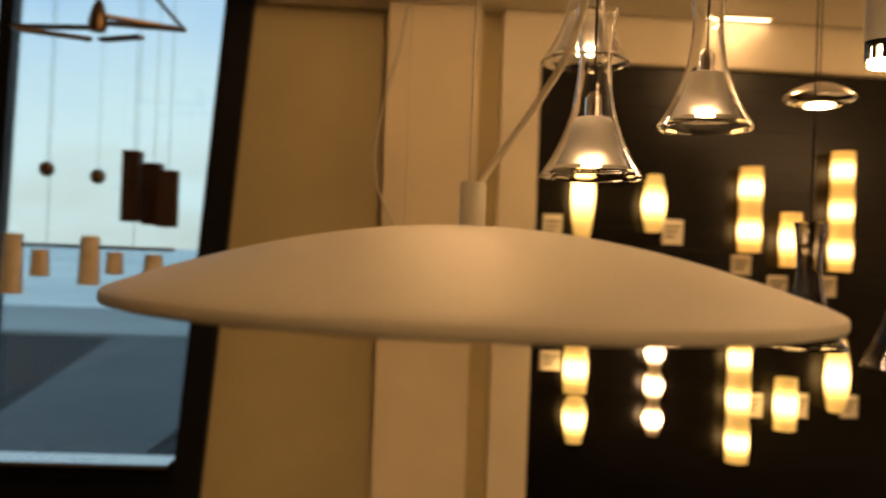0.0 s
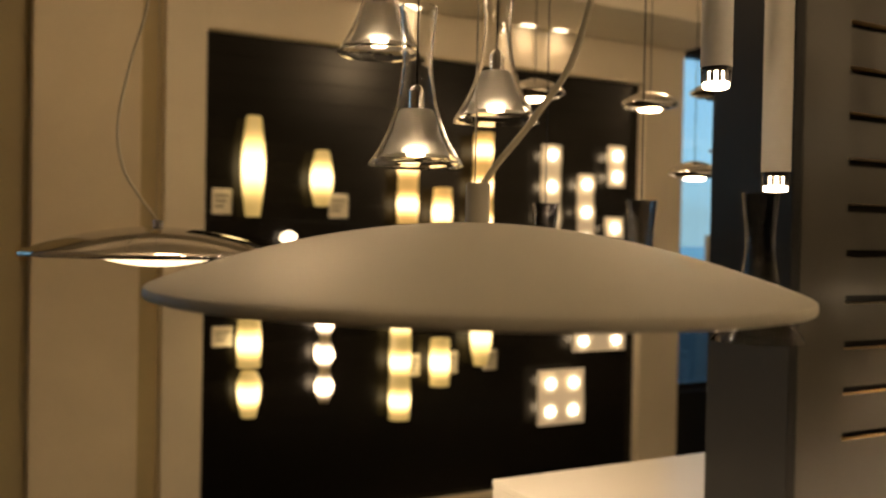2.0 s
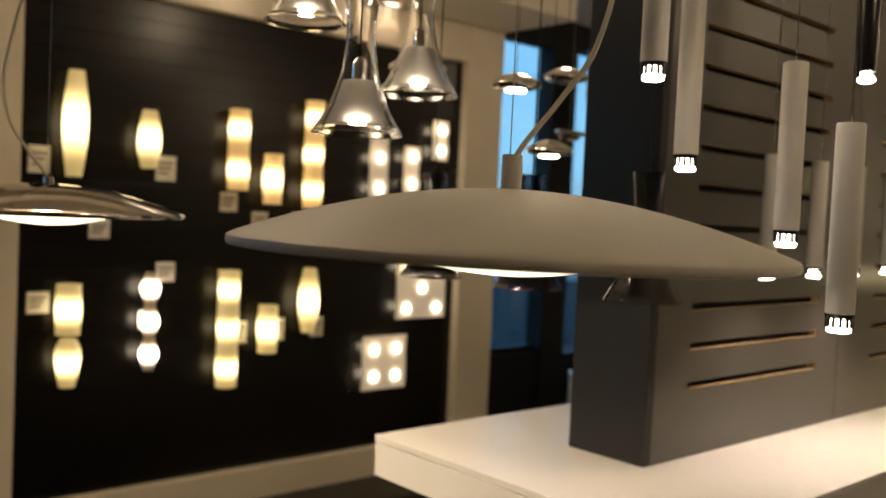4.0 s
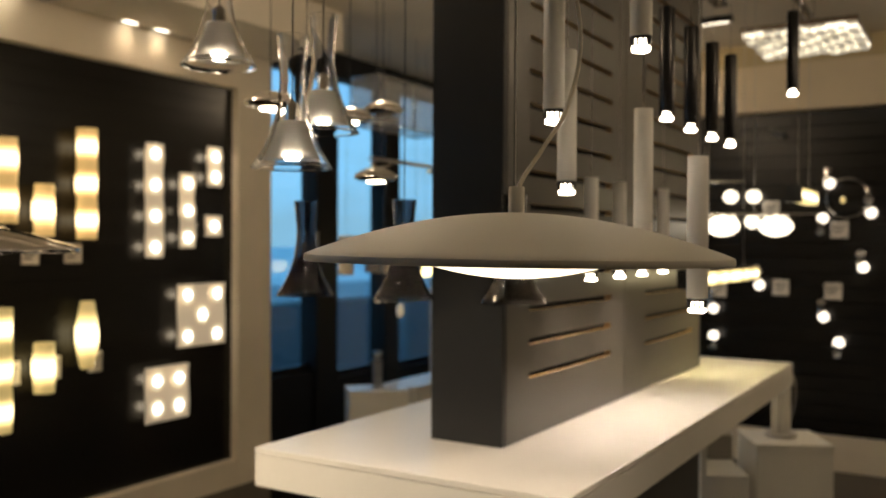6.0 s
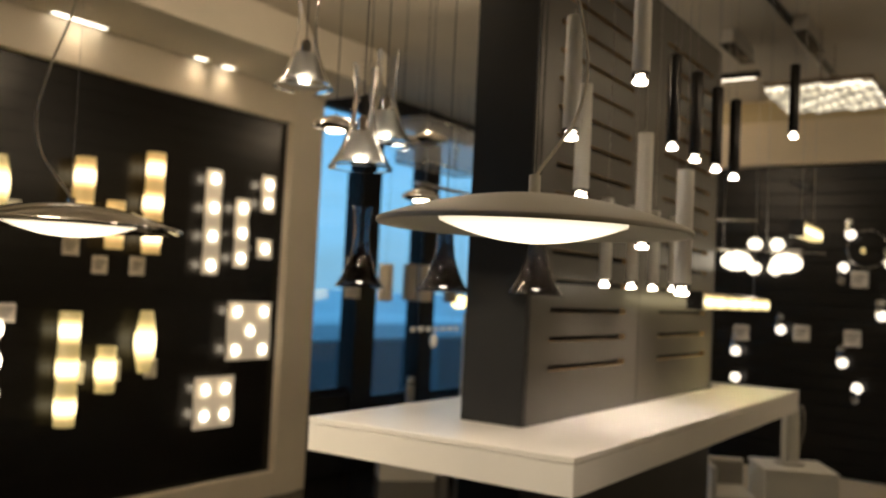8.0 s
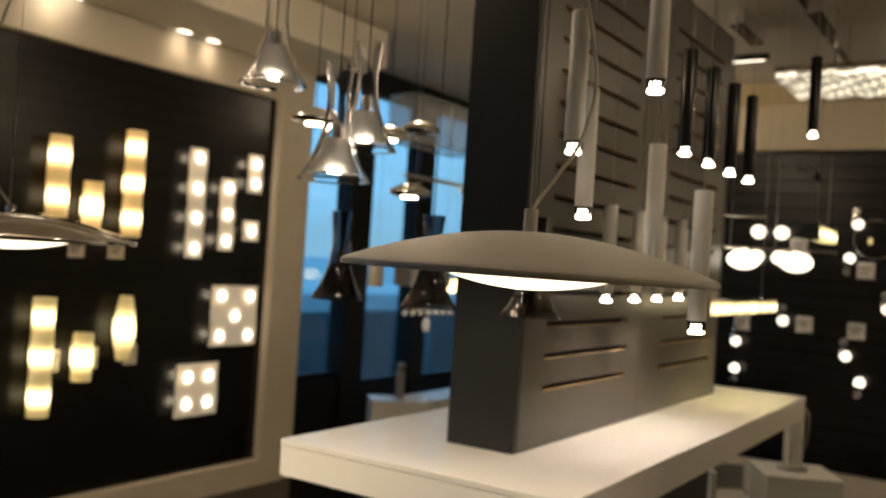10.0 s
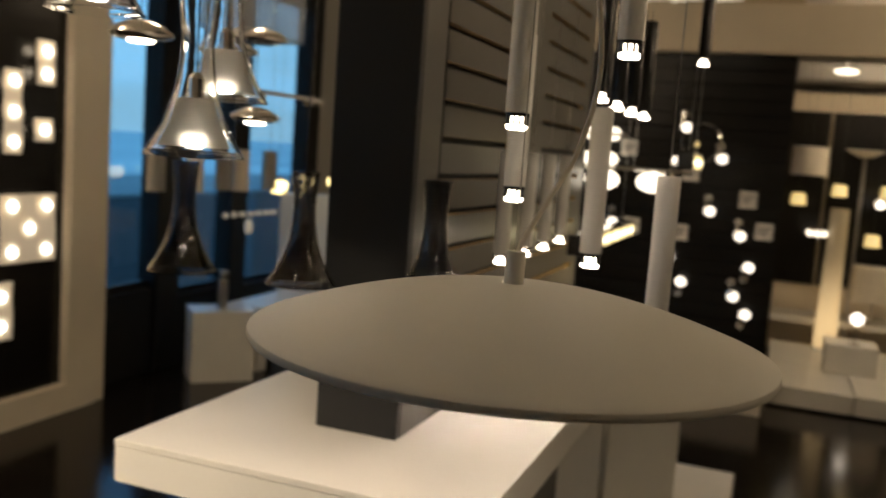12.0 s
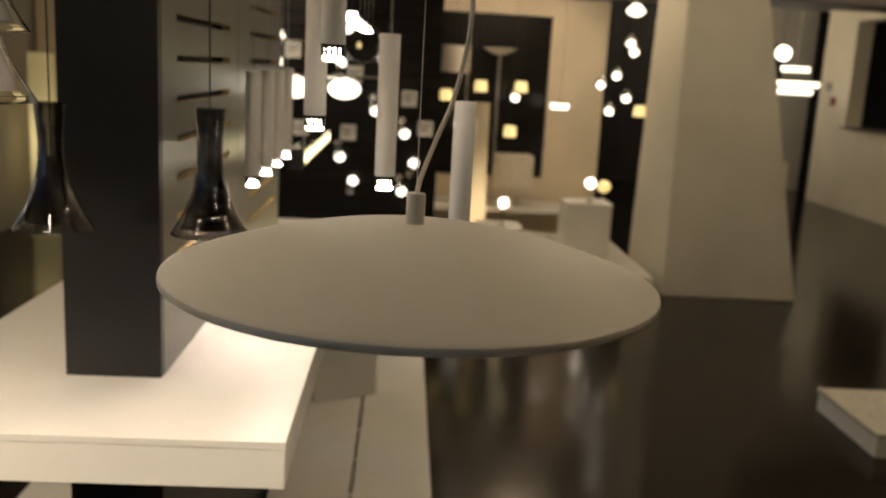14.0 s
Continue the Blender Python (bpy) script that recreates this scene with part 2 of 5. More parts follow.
def box(bm, x0, x1, y0, y1, z0, z1, bevel=0.002):
    made = bmesh.ops.create_cube(bm, size=1, matrix=Matrix.Translation(((x0 + x1) / 2, (y0 + y1) / 2, (z0 + z1) / 2)) @ Matrix.Diagonal((x1 - x0, y1 - y0, z1 - z0, 1)))
    if bevel:
        edges = list({e for v in made["verts"] for e in v.link_edges})
        bmesh.ops.bevel(bm, geom=edges, offset=bevel, segments=2, affect="EDGES", profile=0.6)
    return bm


def boxed(*a, bevel=0.002):
    return box(bmesh.new(), *a, bevel=bevel)


def lathe(profile, seg=40, bm=None, m=None):
    """Turns (radius, height) points round z."""
    bm = bm or bmesh.new()
    m = m or Matrix()
    rings = []
    for r, z in profile:
        if r < 1e-6:
            rings.append([bm.verts.new(m @ Vector((0, 0, z)))])
        else:
            rings.append([bm.verts.new(m @ Vector((r * math.cos(2 * math.pi * i / seg), r * math.sin(2 * math.pi * i / seg), z))) for i in range(seg)])
    for a, b in zip(rings, rings[1:]):
        for i in range(seg):
            j = (i + 1) % seg
            if len(a) == 1 and len(b) == 1:
                continue
            if len(a) == 1:
                f = bm.faces.new((a[0], b[i], b[j]))
            elif len(b) == 1:
                f = bm.faces.new((a[i], b[0], a[j]))
            else:
                f = bm.faces.new((a[i], b[i], b[j], a[j]))
            f.smooth = True
    return bm


def tube(points, r, seg=8, bm=None):
    """A round rod or cable through the points."""
    bm = bm or bmesh.new()
    pts = [Vector(p) for p in points]
    rings = []
    for i, p in enumerate(pts):
        d = (pts[min(i + 1, len(pts) - 1)] - pts[max(i - 1, 0)]).normalized()
        u = d.orthogonal().normalized() if i == 0 else (u - d * u.dot(d)).normalized()
        v = d.cross(u)
        rings.append([bm.verts.new(p + r * (math.cos(2 * math.pi * k / seg) * u + math.sin(2 * math.pi * k / seg) * v)) for k in range(seg)])
    for a, b in zip(rings, rings[1:]):
        for k in range(seg):
            bm.faces.new((a[k], b[k], b[(k + 1) % seg], a[(k + 1) % seg])).smooth = True
    bm.faces.new(rings[0])
    bm.faces.new(rings[-1])
    return bm


def curve_points(pts, n=8):
    """A smooth line through the points."""
    pts = [Vector(p) for p in pts]
    out = []
    for i in range(len(pts) - 1):
        a, b, c, d = pts[max(i - 1, 0)], pts[i], pts[i + 1], pts[min(i + 2, len(pts) - 1)]
        for k in range(n):
            s = k / n
            out.append(0.5 * ((2 * b) + (c - a) * s + (2 * a - 5 * b + 4 * c - d) * s * s + (3 * b - a - 3 * c + d) * s ** 3))
    return out + [pts[-1]]


def ball(r, x=0, y=0, z=0, sx=1, sy=1, sz=1, bm=None, seg=20):
    bm = bm or bmesh.new()
    made = bmesh.ops.create_uvsphere(bm, u_segments=seg, v_segments=seg // 2, radius=r, matrix=Matrix.Translation((x, y, z)) @ Matrix.Diagonal((sx, sy, sz, 1)))
    for f in {f for v in made["verts"] for f in v.link_faces}:
        f.smooth = True
    return bm


def structure(name, bm, material, label, category="wall"):
    return solid(name, bm, material, label, category, "structure")


# ---- the setting ----
structure("floor", boxed(-4, 15, -8, 4.1, -0.2, 0, bevel=0), M_FLOOR, "dark polished showroom floor with soft reflections", "floor")
structure("ceiling", boxed(-4, 15, -8, 4.1, CEIL, CEIL + 0.2, bevel=0), M_CEIL, "cream painted showroom ceiling", "ceiling")
structure("ceiling_soffit", boxed(-0.72, 3.6, 3.05, 3.78, 2.8, CEIL - 0.002, bevel=0.004), M_CEIL, "lowered cream soffit above the display wall", "ceiling")
# unseen wall, its cream colour chosen as a reflector for the pendants
structure("wall_behind", boxed(-4.2, -4, -8, 4.1, 0, CEIL, bevel=0), M_WALL, "unseen wall behind the visitor, cream to bounce light onto the lamps", "wall")
structure("wall_south", boxed(-4, 15, -8.2, -8, 0, CEIL, bevel=0), M_CHAR, "plain dark wall along the aisle", "wall")

# the display wall: black boards in a cream frame
display = structure("wall_display", boxed(0.60, 3.30, 3.725, 3.80, 0.15, 2.6, bevel=0), M_BLACK, "black boarded display wall with many lit wall lamps", "wall")
frame_l = structure("trim_left", boxed(0.43, 0.617, 3.64, 3.80, 0, 2.798, bevel=0.004), M_FRAME, "cream frame upright beside the display wall", "trim")
structure("trim_right", boxed(3.27, 3.49, 3.64, 3.80, 0, 2.798, bevel=0.004), M_FRAME, "cream frame upright beside the display wall", "trim")
structure("trim_right_outer", boxed(3.492, 3.60, 3.66, 3.92, 0, CEIL, bevel=0.004), M_FRAME, "cream wall end between display wall and window", "trim")
structure("trim_bottom", boxed(0.617, 3.27, 3.642, 3.80, 0, 0.172, bevel=0.004), M_FRAME, "cream skirting below the display wall", "baseboard")
structure("trim_top", boxed(0.617, 3.27, 3.642, 3.80, 2.565, 2.798, bevel=0.004), M_FRAME, "cream band above the display wall", "trim")
structure("wall_column", boxed(-0.128, 0.321, 3.62, 3.92, 0, CEIL, bevel=0.006), M_WALL, "cream square wall column", "wall")
# the recess takes the darker tan to paint in its shade
structure("wall_recess", boxed(0.321, 0.43, 3.76, 3.92, 0, CEIL, bevel=0), M_PATCH, "narrow recess beside the column, its shade painted in as darker tan", "wall")

# tan wall whose window side leans
bm = bmesh.new()
lean = lambda z: -0.795 - (2.84 - z) * 0.069
quad = [(lean(0), 0), (-0.128, 0), (-0.128, CEIL), (lean(CEIL), CEIL)]
rows_ = [[bm.verts.new((x, y, z)) for x, z in quad] for y in (3.83, 3.95)]
bm.faces.new(rows_[0]), bm.faces.new(rows_[1])
for i in range(4):
    bm.faces.new((rows_[0][i], rows_[0][(i + 1) % 4], rows_[1][(i + 1) % 4], rows_[1][i]))
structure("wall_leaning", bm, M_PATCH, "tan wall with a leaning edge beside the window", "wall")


def bar_between(bm, a, b, w, d):
    """A square bar from a to b: w wide across, d deep along y."""
    a, b = Vector(a), Vector(b)
    way = (b - a).normalized()
    side = way.cross(Vector((0, 1, 0))).normalized() * w / 2
    deep = Vector((0, d / 2, 0))
    r = [[bm.verts.new(p + s * side + e * deep) for s, e in ((-1, -1), (1, -1), (1, 1), (-1, 1))] for p in (a, b)]
    bm.faces.new(r[0]), bm.faces.new(r[1])
    for i in range(4):
        bm.faces.new((r[0][i], r[0][(i + 1) % 4], r[1][(i + 1) % 4], r[1][i]))
    return bm


def window(name, x0, x1, z0, z1, label):
    """One pane between mullions."""
    w = structure(name, boxed(x0 - 0.01, x1 + 0.01, 3.90, 3.96, z0 - 0.05, z0, bevel=0.004), M_BLACK, label, "window")
    p = part("pane", boxed(x0 - 0.005, x1 + 0.005, 3.915, 3.921, z0, z1, bevel=0), M_PANE, w)
    p.visible_shadow = False
    return w


# left window with its leaning jamb
w1 = structure("window_1", boxed(-3.6, lean(0.5) - 0.01, 3.86, 3.96, 0.42, 0.53, bevel=0.004), M_BLACK, "tall window with black frames and a leaning jamb, dusk outside", "window")
part("jamb", bar_between(bmesh.new(), (lean(0.0) - 0.07, 3.86, 0), (lean(CEIL) - 0.07, 3.86, CEIL), 0.138, 0.16), M_BLACK, w1)
part("mullion", bar_between(bmesh.new(), (-2.06, 3.88, 0.53), (-2.0, 3.88, CEIL), 0.075, 0.10), M_BLACK, w1)
part("head", boxed(-3.6, lean(2.9) - 0.12, 3.84, 3.95, 2.93, CEIL, bevel=0.003), M_BLACK, w1)
part("sill", boxed(-3.6, lean(0.5) - 0.14, 3.66, 3.86, 0.525, 0.545, bevel=0.004), M_STEEL, w1, "pale metal sill catching the dusk light")
p = part("pane", boxed(-3.6, lean(3.0) - 0.1, 3.915, 3.921, 0.53, 2.93, bevel=0), M_PANE, w1)
p.visible_shadow = False
structure("wall_below_window_left", boxed(-4, lean(0.2) - 0.12, 3.80, 3.95, 0, 0.42, bevel=0), M_BLACK, "black panel below the window", "wall")
structure("wall_left_end", boxed(-4, -3.6, 3.8, 3.95, 0.42, CEIL, bevel=0), M_WALL, "cream wall end beyond the window", "wall")

# right windows
w2 = window("window_2", 3.60, 4.275, 0.655, 2.84, "tall window with black frame and blue dusk outside")
w3 = window("window_3", 4.53, 5.17, 0.565, 2.86, "tall window with black frame and blue dusk outside")
w4 = window("window_4", 5.38, 6.3, 0.545, 2.88, "tall window with black frame and blue dusk outside")
for w, x0, x1 in ((w2, 4.275, 4.53), (w3, 5.17, 5.38), (w4, 6.3, 6.5)):
    part("mullion", boxed(x0, x1, 3.82, 3.98, 0, CEIL, bevel=0.006), M_BLACK, w)
for w, x0, x1, z0, z1 in ((w2, 3.602, 4.273, 0.605, 2.84), (w3, 4.532, 5.168, 0.515, 2.86), (w4, 5.382, 6.298, 0.495, 2.88)):
    part("head", boxed(x0, x1, 3.84, 3.97, z1, CEIL, bevel=0.003), M_BLACK, w)
    part("apron", boxed(x0, x1, 3.85, 3.97, 0, z0, bevel=0.003), M_BLACK, w)
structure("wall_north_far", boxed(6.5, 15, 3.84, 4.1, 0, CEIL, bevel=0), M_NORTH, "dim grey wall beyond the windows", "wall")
structure("wall_north_pilaster", boxed(6.86, 7.30, 3.72, 3.838, 0, CEIL, bevel=0.004), M_BLACK, "black pilaster on the grey wall beyond the windows", "wall")

# the end wall with its black display boards
structure("wall_end", boxed(5.84, 6.0, -0.235, 2.02, 0, CEIL, bevel=0), M_PATCH, "cream partition that carries the spot lamps", "wall")
end_panel = structure("wall_end_display", boxed(5.805, 5.838, -0.235, 2.0, 0.25, 2.525, bevel=0), M_BLACK, "black boarded end wall with spot lamps", "wall")
structure("trim_end_bottom", boxed(5.76, 5.838, -0.245, 2.0, 0, 0.245, bevel=0.004), M_FRAME, "cream skirting below the end wall", "baseboard")
structure("trim_end_top", boxed(5.70, 5.838, -2.2, 2.02, 2.53, 2.86, bevel=0.004), M_WALL, "cream beam above the end wall", "trim")

# beyond the end wall
structure("wall_back", boxed(8.55, 8.7, -2.06, 3.8, 0, 2.53, bevel=0.004), M_WALL, "cream back wall of the next bay", "wall")
structure("wall_back_panel", boxed(8.52, 8.548, -1.46, -0.62, 0.67, 2.34, bevel=0.003), M_BOARD, "black display panel on the back wall", "wall")
structure("wall_back_panel_side", boxed(8.52, 8.548, -0.60, 0.6, 0.67, 2.34, bevel=0.003), M_BOARD, "black display panel on the back wall", "wall")
structure("ceiling_duct", boxed(8.2, 8.9, -7, 3.5, 2.60, 2.78, bevel=0.03), M_GREYMETAL, "grey metal duct under the ceiling", "duct")
structure("wall_far", boxed(14.4, 14.6, -8, 3.84, 0, CEIL, bevel=0), M_CHAR, "dark far end of the showroom", "wall")
for name, x0, x1, z0, z1 in (("wall_aisle_near", 6.5, 10.2, 0, CEIL), ("wall_aisle_far", 12.15, 13.1, 0, CEIL), ("wall_aisle_low", 10.202, 12.148, 0, 1.20), ("wall_aisle_head", 10.202, 12.148, 2.75, CEIL)):
    structure(name, boxed(x0, x1, -6.75, -6.5, z0, z1, bevel=0), M_PILLAR, "greyed white aisle wall round a wide opening", "wall")
for x, z, mat, label in ((12.60, 1.58, surface("red_plastic", (0.28, 0.03, 0.025), 0.4), "small red alarm button box on the aisle wall"), (12.78, 1.80, M_GREYMETAL, "small grey switch box on the aisle wall")):
    t = thing("alarm_box", x, -6.5, z, label, "switch box")
    part("case", boxed(-0.06, 0.06, 0, 0.045, -0.06, 0.06, bevel=0.006), mat, t)
    part("button", lathe([(0, 0.062), (0.02, 0.060), (0.022, 0.045), (0, 0.045)], 16, m=pose(0, 0, 0, -90, 0, 0)), M_WHITE, t, "round button")
structure("sill_aisle", boxed(10.15, 12.2, -6.8, -6.45, 1.2, 1.225, bevel=0.003), M_BRONZE, "brown wooden sill of the opening", "sill")
# black sheet that paints the darkness of the room past the opening
structure("wall_aisle_beyond", boxed(9.5, 13, -7.9, -7.8, 0, CEIL, bevel=0), M_BLACK, "black sheet standing in for the unlit room behind the opening", "wall")

# the tapering pillar: wide at the floor, narrow above
bm = bmesh.new()
low = [(6.2, -2.19), (6.2, -3.31), (7.0, -3.31), (7.0, -2.07)]
top = [(6.2, -2.14), (6.2, -2.66), (6.7, -2.66), (6.7, -2.06)]
ra = [bm.verts.new((x, y, 0)) for x, y in low]
rb = [bm.verts.new((x, y, CEIL)) for x, y in top]
bm.faces.new(ra), bm.faces.new(rb)
for i in range(4):
    bm.faces.new((ra[i], ra[(i + 1) % 4], rb[(i + 1) % 4], rb[i]))
bmesh.ops.bevel(bm, geom=bm.edges[:], offset=0.008, segments=2, affect="EDGES")
structure("pillar", bm, M_PILLAR, "large cream pillar that tapers towards the ceiling", "pillar")

# outdoors
structure("ground", boxed(-300, 300, 4.1, 600, -0.45, -0.25, bevel=0), M_GROUND, "dark asphalt yard at dusk", "ground")
structure("road_verge", boxed(-200, 200, 17, 24, -0.25, -0.15, bevel=0.02), M_VERGE, "pale kerbed verge beyond the yard", "pavement")
structure("ground_field", boxed(-300, 300, 24, 600, -0.25, -0.2, bevel=0), M_FIELD, "open field beyond the yard, distance haze painted in as a pale colour", "ground")
bm = bmesh.new()
v = [bm.verts.new(p) for p in ((-3.4, 4.6, -0.246), (-2.2, 4.6, -0.246), (-2.0, 17, -0.246), (-5.5, 17, -0.246))]
f = bm.faces.new(v)
bmesh.ops.extrude_face_region(bm, geom=[f])
bmesh.ops.translate(bm, verts=v, vec=(0, 0, 0.03))
structure("road_path", bm, surface("worn_path", (0.075, 0.072, 0.066), 0.9, scale=0.6, vary=0.25, fine=6), "pale path across the dark yard", "road")

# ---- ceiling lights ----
# domes added as fill light; no such fixtures are known overhead
def fill_dome(x, y, watts, r=0.15):
    t = thing("ceiling_light", x, y, CEIL, "added fill light, shaped as a round opal ceiling dome with a white ring", "ceiling light", "dome ceiling lights")
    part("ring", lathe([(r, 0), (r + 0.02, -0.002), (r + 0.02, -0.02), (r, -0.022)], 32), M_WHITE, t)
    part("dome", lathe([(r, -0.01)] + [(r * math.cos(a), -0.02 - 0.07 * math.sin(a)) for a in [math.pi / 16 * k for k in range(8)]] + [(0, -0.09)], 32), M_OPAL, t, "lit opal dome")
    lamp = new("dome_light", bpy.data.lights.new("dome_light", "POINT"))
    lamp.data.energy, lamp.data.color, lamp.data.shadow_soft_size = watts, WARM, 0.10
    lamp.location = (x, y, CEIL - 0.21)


# added fill positions and watts, kept out of view
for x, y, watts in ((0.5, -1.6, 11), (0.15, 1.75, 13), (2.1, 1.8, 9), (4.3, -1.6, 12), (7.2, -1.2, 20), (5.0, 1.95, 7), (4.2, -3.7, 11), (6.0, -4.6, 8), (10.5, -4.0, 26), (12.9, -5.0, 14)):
    fill_dome(x, y, watts)

for x0, x1 in ((1.40, 1.72), (2.34, 2.43), (2.56, 2.65)):
    t = thing("soffit_light", (x0 + x1) / 2, 3.60, 2.8, "slim lit recessed wall washer in the soffit", "ceiling light", "wall washers")
    h = (x1 - x0) / 2
    part("frame", box(box(box(box(bmesh.new(), -h - 0.012, h + 0.012, -0.034, -0.022, -0.006, 0, 0.001), -h - 0.012, h + 0.012, 0.022, 0.034, -0.006, 0, 0.001), -h - 0.012, -h, -0.022, 0.022, -0.006, 0, 0.001), h, h + 0.012, -0.022, 0.022, -0.006, 0, 0.001), M_WHITE, t)
    part("lens", boxed(-h, h, -0.022, 0.022, -0.004, 0, bevel=0), M_WASH, t)
    lamp = new("washer_light", bpy.data.lights.new("washer_light", "SPOT"))
    lamp.data.energy, lamp.data.color, lamp.data.spot_size, lamp.data.spot_blend, lamp.data.shadow_soft_size = 1.3, WARM, radians(150), 1.0, 0.05
    lamp.matrix_world = look(((x0 + x1) / 2, 3.585, 2.785), ((x0 + x1) / 2, 3.60, 0))

# crystal ceiling light
t = thing("crystal_ceiling_light", 4.24, 0.365, CEIL, "square ceiling light of lit crystal blocks", "ceiling light")
part("body", boxed(-0.315, 0.315, -0.285, 0.285, -0.345, -0.325, bevel=0.004), M_BRONZE, t, "bronze tray above the crystals")
for sx in (-0.2, 0.2):
    part("rod", tube([(sx, 0, -0.326), (sx, 0, 0)], 0.006), M_CHROME, t)
blk = mesh_of("crystal", boxed(-0.0235, 0.0235, -0.0235, 0.0235, -0.020, 0.020, bevel=0.009), M_CRYSTAL_BRIGHT)
for i in range(12):
    for j in range(11):
        ob = new("crystal", blk)
        ob.parent = t
        ob.matrix_basis = pose(-0.2805 + 0.051 * i, -0.255 + 0.051 * j, -0.369 + 0.004 * ((i * 5 + j * 3) % 4 - 1.5), 4 * ((i + 2 * j) % 3 - 1), 5 * ((2 * i + j) % 3 - 1), 0)

# canopies and track on the ceiling
for x0, x1, y0, y1 in ((3.86, 4.33, 0.808, 0.888), (3.78, 4.25, 0.392, 0.467)):
    t = thing("pendant_canopy", (x0 + x1) / 2, (y0 + y1) / 2, CEIL, "chrome-sided ceiling canopy with a black underside", "canopy", "ceiling canopies")
    a, b = (x1 - x0) / 2, (y1 - y0) / 2
    part("cover", boxed(-a, a, -b, b, -0.086, 0, bevel=0.003), M_STEEL, t)
    part("underside", boxed(-a - 0.003, a + 0.003, -b - 0.003, b + 0.003, -0.094, -0.0865, bevel=0.002), M_TUBE_BLACK, t, "black underside plate")
t = thing("linear_ceiling_light", 4.90, 1.07, CEIL, "slim lit linear lamp on a black rail under the ceiling", "ceiling light")
part("rail", boxed(-0.02, 0.02, -0.15, 0.17, -0.04, 0, bevel=0.003), M_TUBE_BLACK, t)
part("lens", boxed(-0.012, 0.012, -0.12, 0.16, -0.047, -0.0405, bevel=0.002), M_OPAL, t, "lit strip lens")
solid("ceiling_track", boxed(1.6, 5.6, 0.48, 0.51, CEIL - 0.03, CEIL, bevel=0.003), M_TUBE_BLACK, "black lighting track fixed along the ceiling", "lighting track")


# ---- the pendants ----
def dome_pendant(x, y, shade_mat, label, name="dome_pendant", cord=True):
    t = thing(name, x, y, 0, label, "pendant lamp", "dome pendants")
    R, zr, rise = 0.241, 1.550, 0.0565
    n = 26
    h = lambda r: zr + 0.008 + (rise - 0.008) * (0.94 * (1 - (r / R) ** 2) + 0.06 * (0.5 + 0.5 * math.cos(math.pi * r / R)))
    upper = [(R * i / n, h(R * i / n)) for i in range(n)]
    edge = [(R - 0.0025, zr + 0.0086), (R - 0.0006, zr + 0.0072), (R, zr + 0.005), (R, zr + 0.002), (R - 0.0008, zr + 0.0004), (R - 0.0025, zr)]
    lower = [(R * i / n, h(R * i / n) - 0.007) for i in range(n - 1, 16, -1)] + [(0.15, h(0.15) - 0.008), (0.0, h(0.15) - 0.008)]
    part("shade", lathe([(0, h(0))] + upper[1:] + edge + lower, 96), shade_mat, t)
    cap = [(0.145, zr + 0.014)] + [(0.145 * k / 14, zr + 0.011 - 0.030 * (1 - (k / 14) ** 2)) for k in range(14, -1, -1)]
    part("diffuser", lathe(cap, 64), M_DIFF, t, "lit opal glass diffuser under the shade")
    zs = h(0) - (0 if cord else 0.018)
    part("stem", lathe([(0, zs - 0.002), (0.0092, zs - 0.002), (0.0092, zs + 0.028), (0.0084, zs + 0.030), (0, zs + 0.030)], 28), shade_mat, t)
    zt = zs + 0.030
    part("suspension_wire", tube([(-0.003, 0, zt), (-0.003, 0, CEIL)], 0.0006, 6), M_STEEL, t)
    pts = [(0.001, 0, zt - 0.004), (0.012, -0.004, zt + 0.014), (0.036, -0.018, zt + 0.05), (0.06, -0.037, zt + 0.10), (0.068, -0.049, zt + 0.18), (0.05, -0.036, zt + 0.29), (0.02, -0.014, zt + 0.42), (0.004, -0.004, zt + 0.60), (0.002, 0, CEIL - 0.02)]
    if not cord:
        pts = [(-a, -b, c) for a, b, c in pts]
    cl = curve_points(pts, 7)
    c = part("cord", tube([p + Vector((0.0012, 0, 0)) for p in cl], 0.0026, 10), M_CORD, t, "clear plastic power cord")
    part("conductor", tube([p + Vector((0.0012, 0, 0)) for p in cl], 0.0008, 6), M_STEEL, c)
    part("canopy", lathe([(0, CEIL - 0.025), (0.045, CEIL - 0.025), (0.05, CEIL - 0.02), (0.05, CEIL)], 32), shade_mat, t)
    return t


white_dome = dome_pendant(0, 0, M_LAMP, "wide shallow matte white dome pendant lamp, lit below")
for ob in white_dome.children:
    if ob.name.split(".")[0] in ("shade", "diffuser", "stem"):
        ob.matrix_basis = pose(0, 0, 1.63, 0.5) @ pose(0, 0, -1.63)
dome_pendant(-0.035, 1.14, M_DARK_CHROME, "wide shallow polished dark chrome dome pendant lamp, lit below", cord=False)
# the light of the pendants' diffusers
for x, y, watts in ((-0.035, 1.14, 9.0), (0.0, 0.0, 3.0)):
    lamp = new("diffuser_light", bpy.data.lights.new("diffuser_light", "AREA"))
    lamp.data.shape, lamp.data.size, lamp.data.energy, lamp.data.color = "DISK", 0.22, watts, (1.0, 0.84, 0.60)
    lamp.location = (x, y, 1.522)


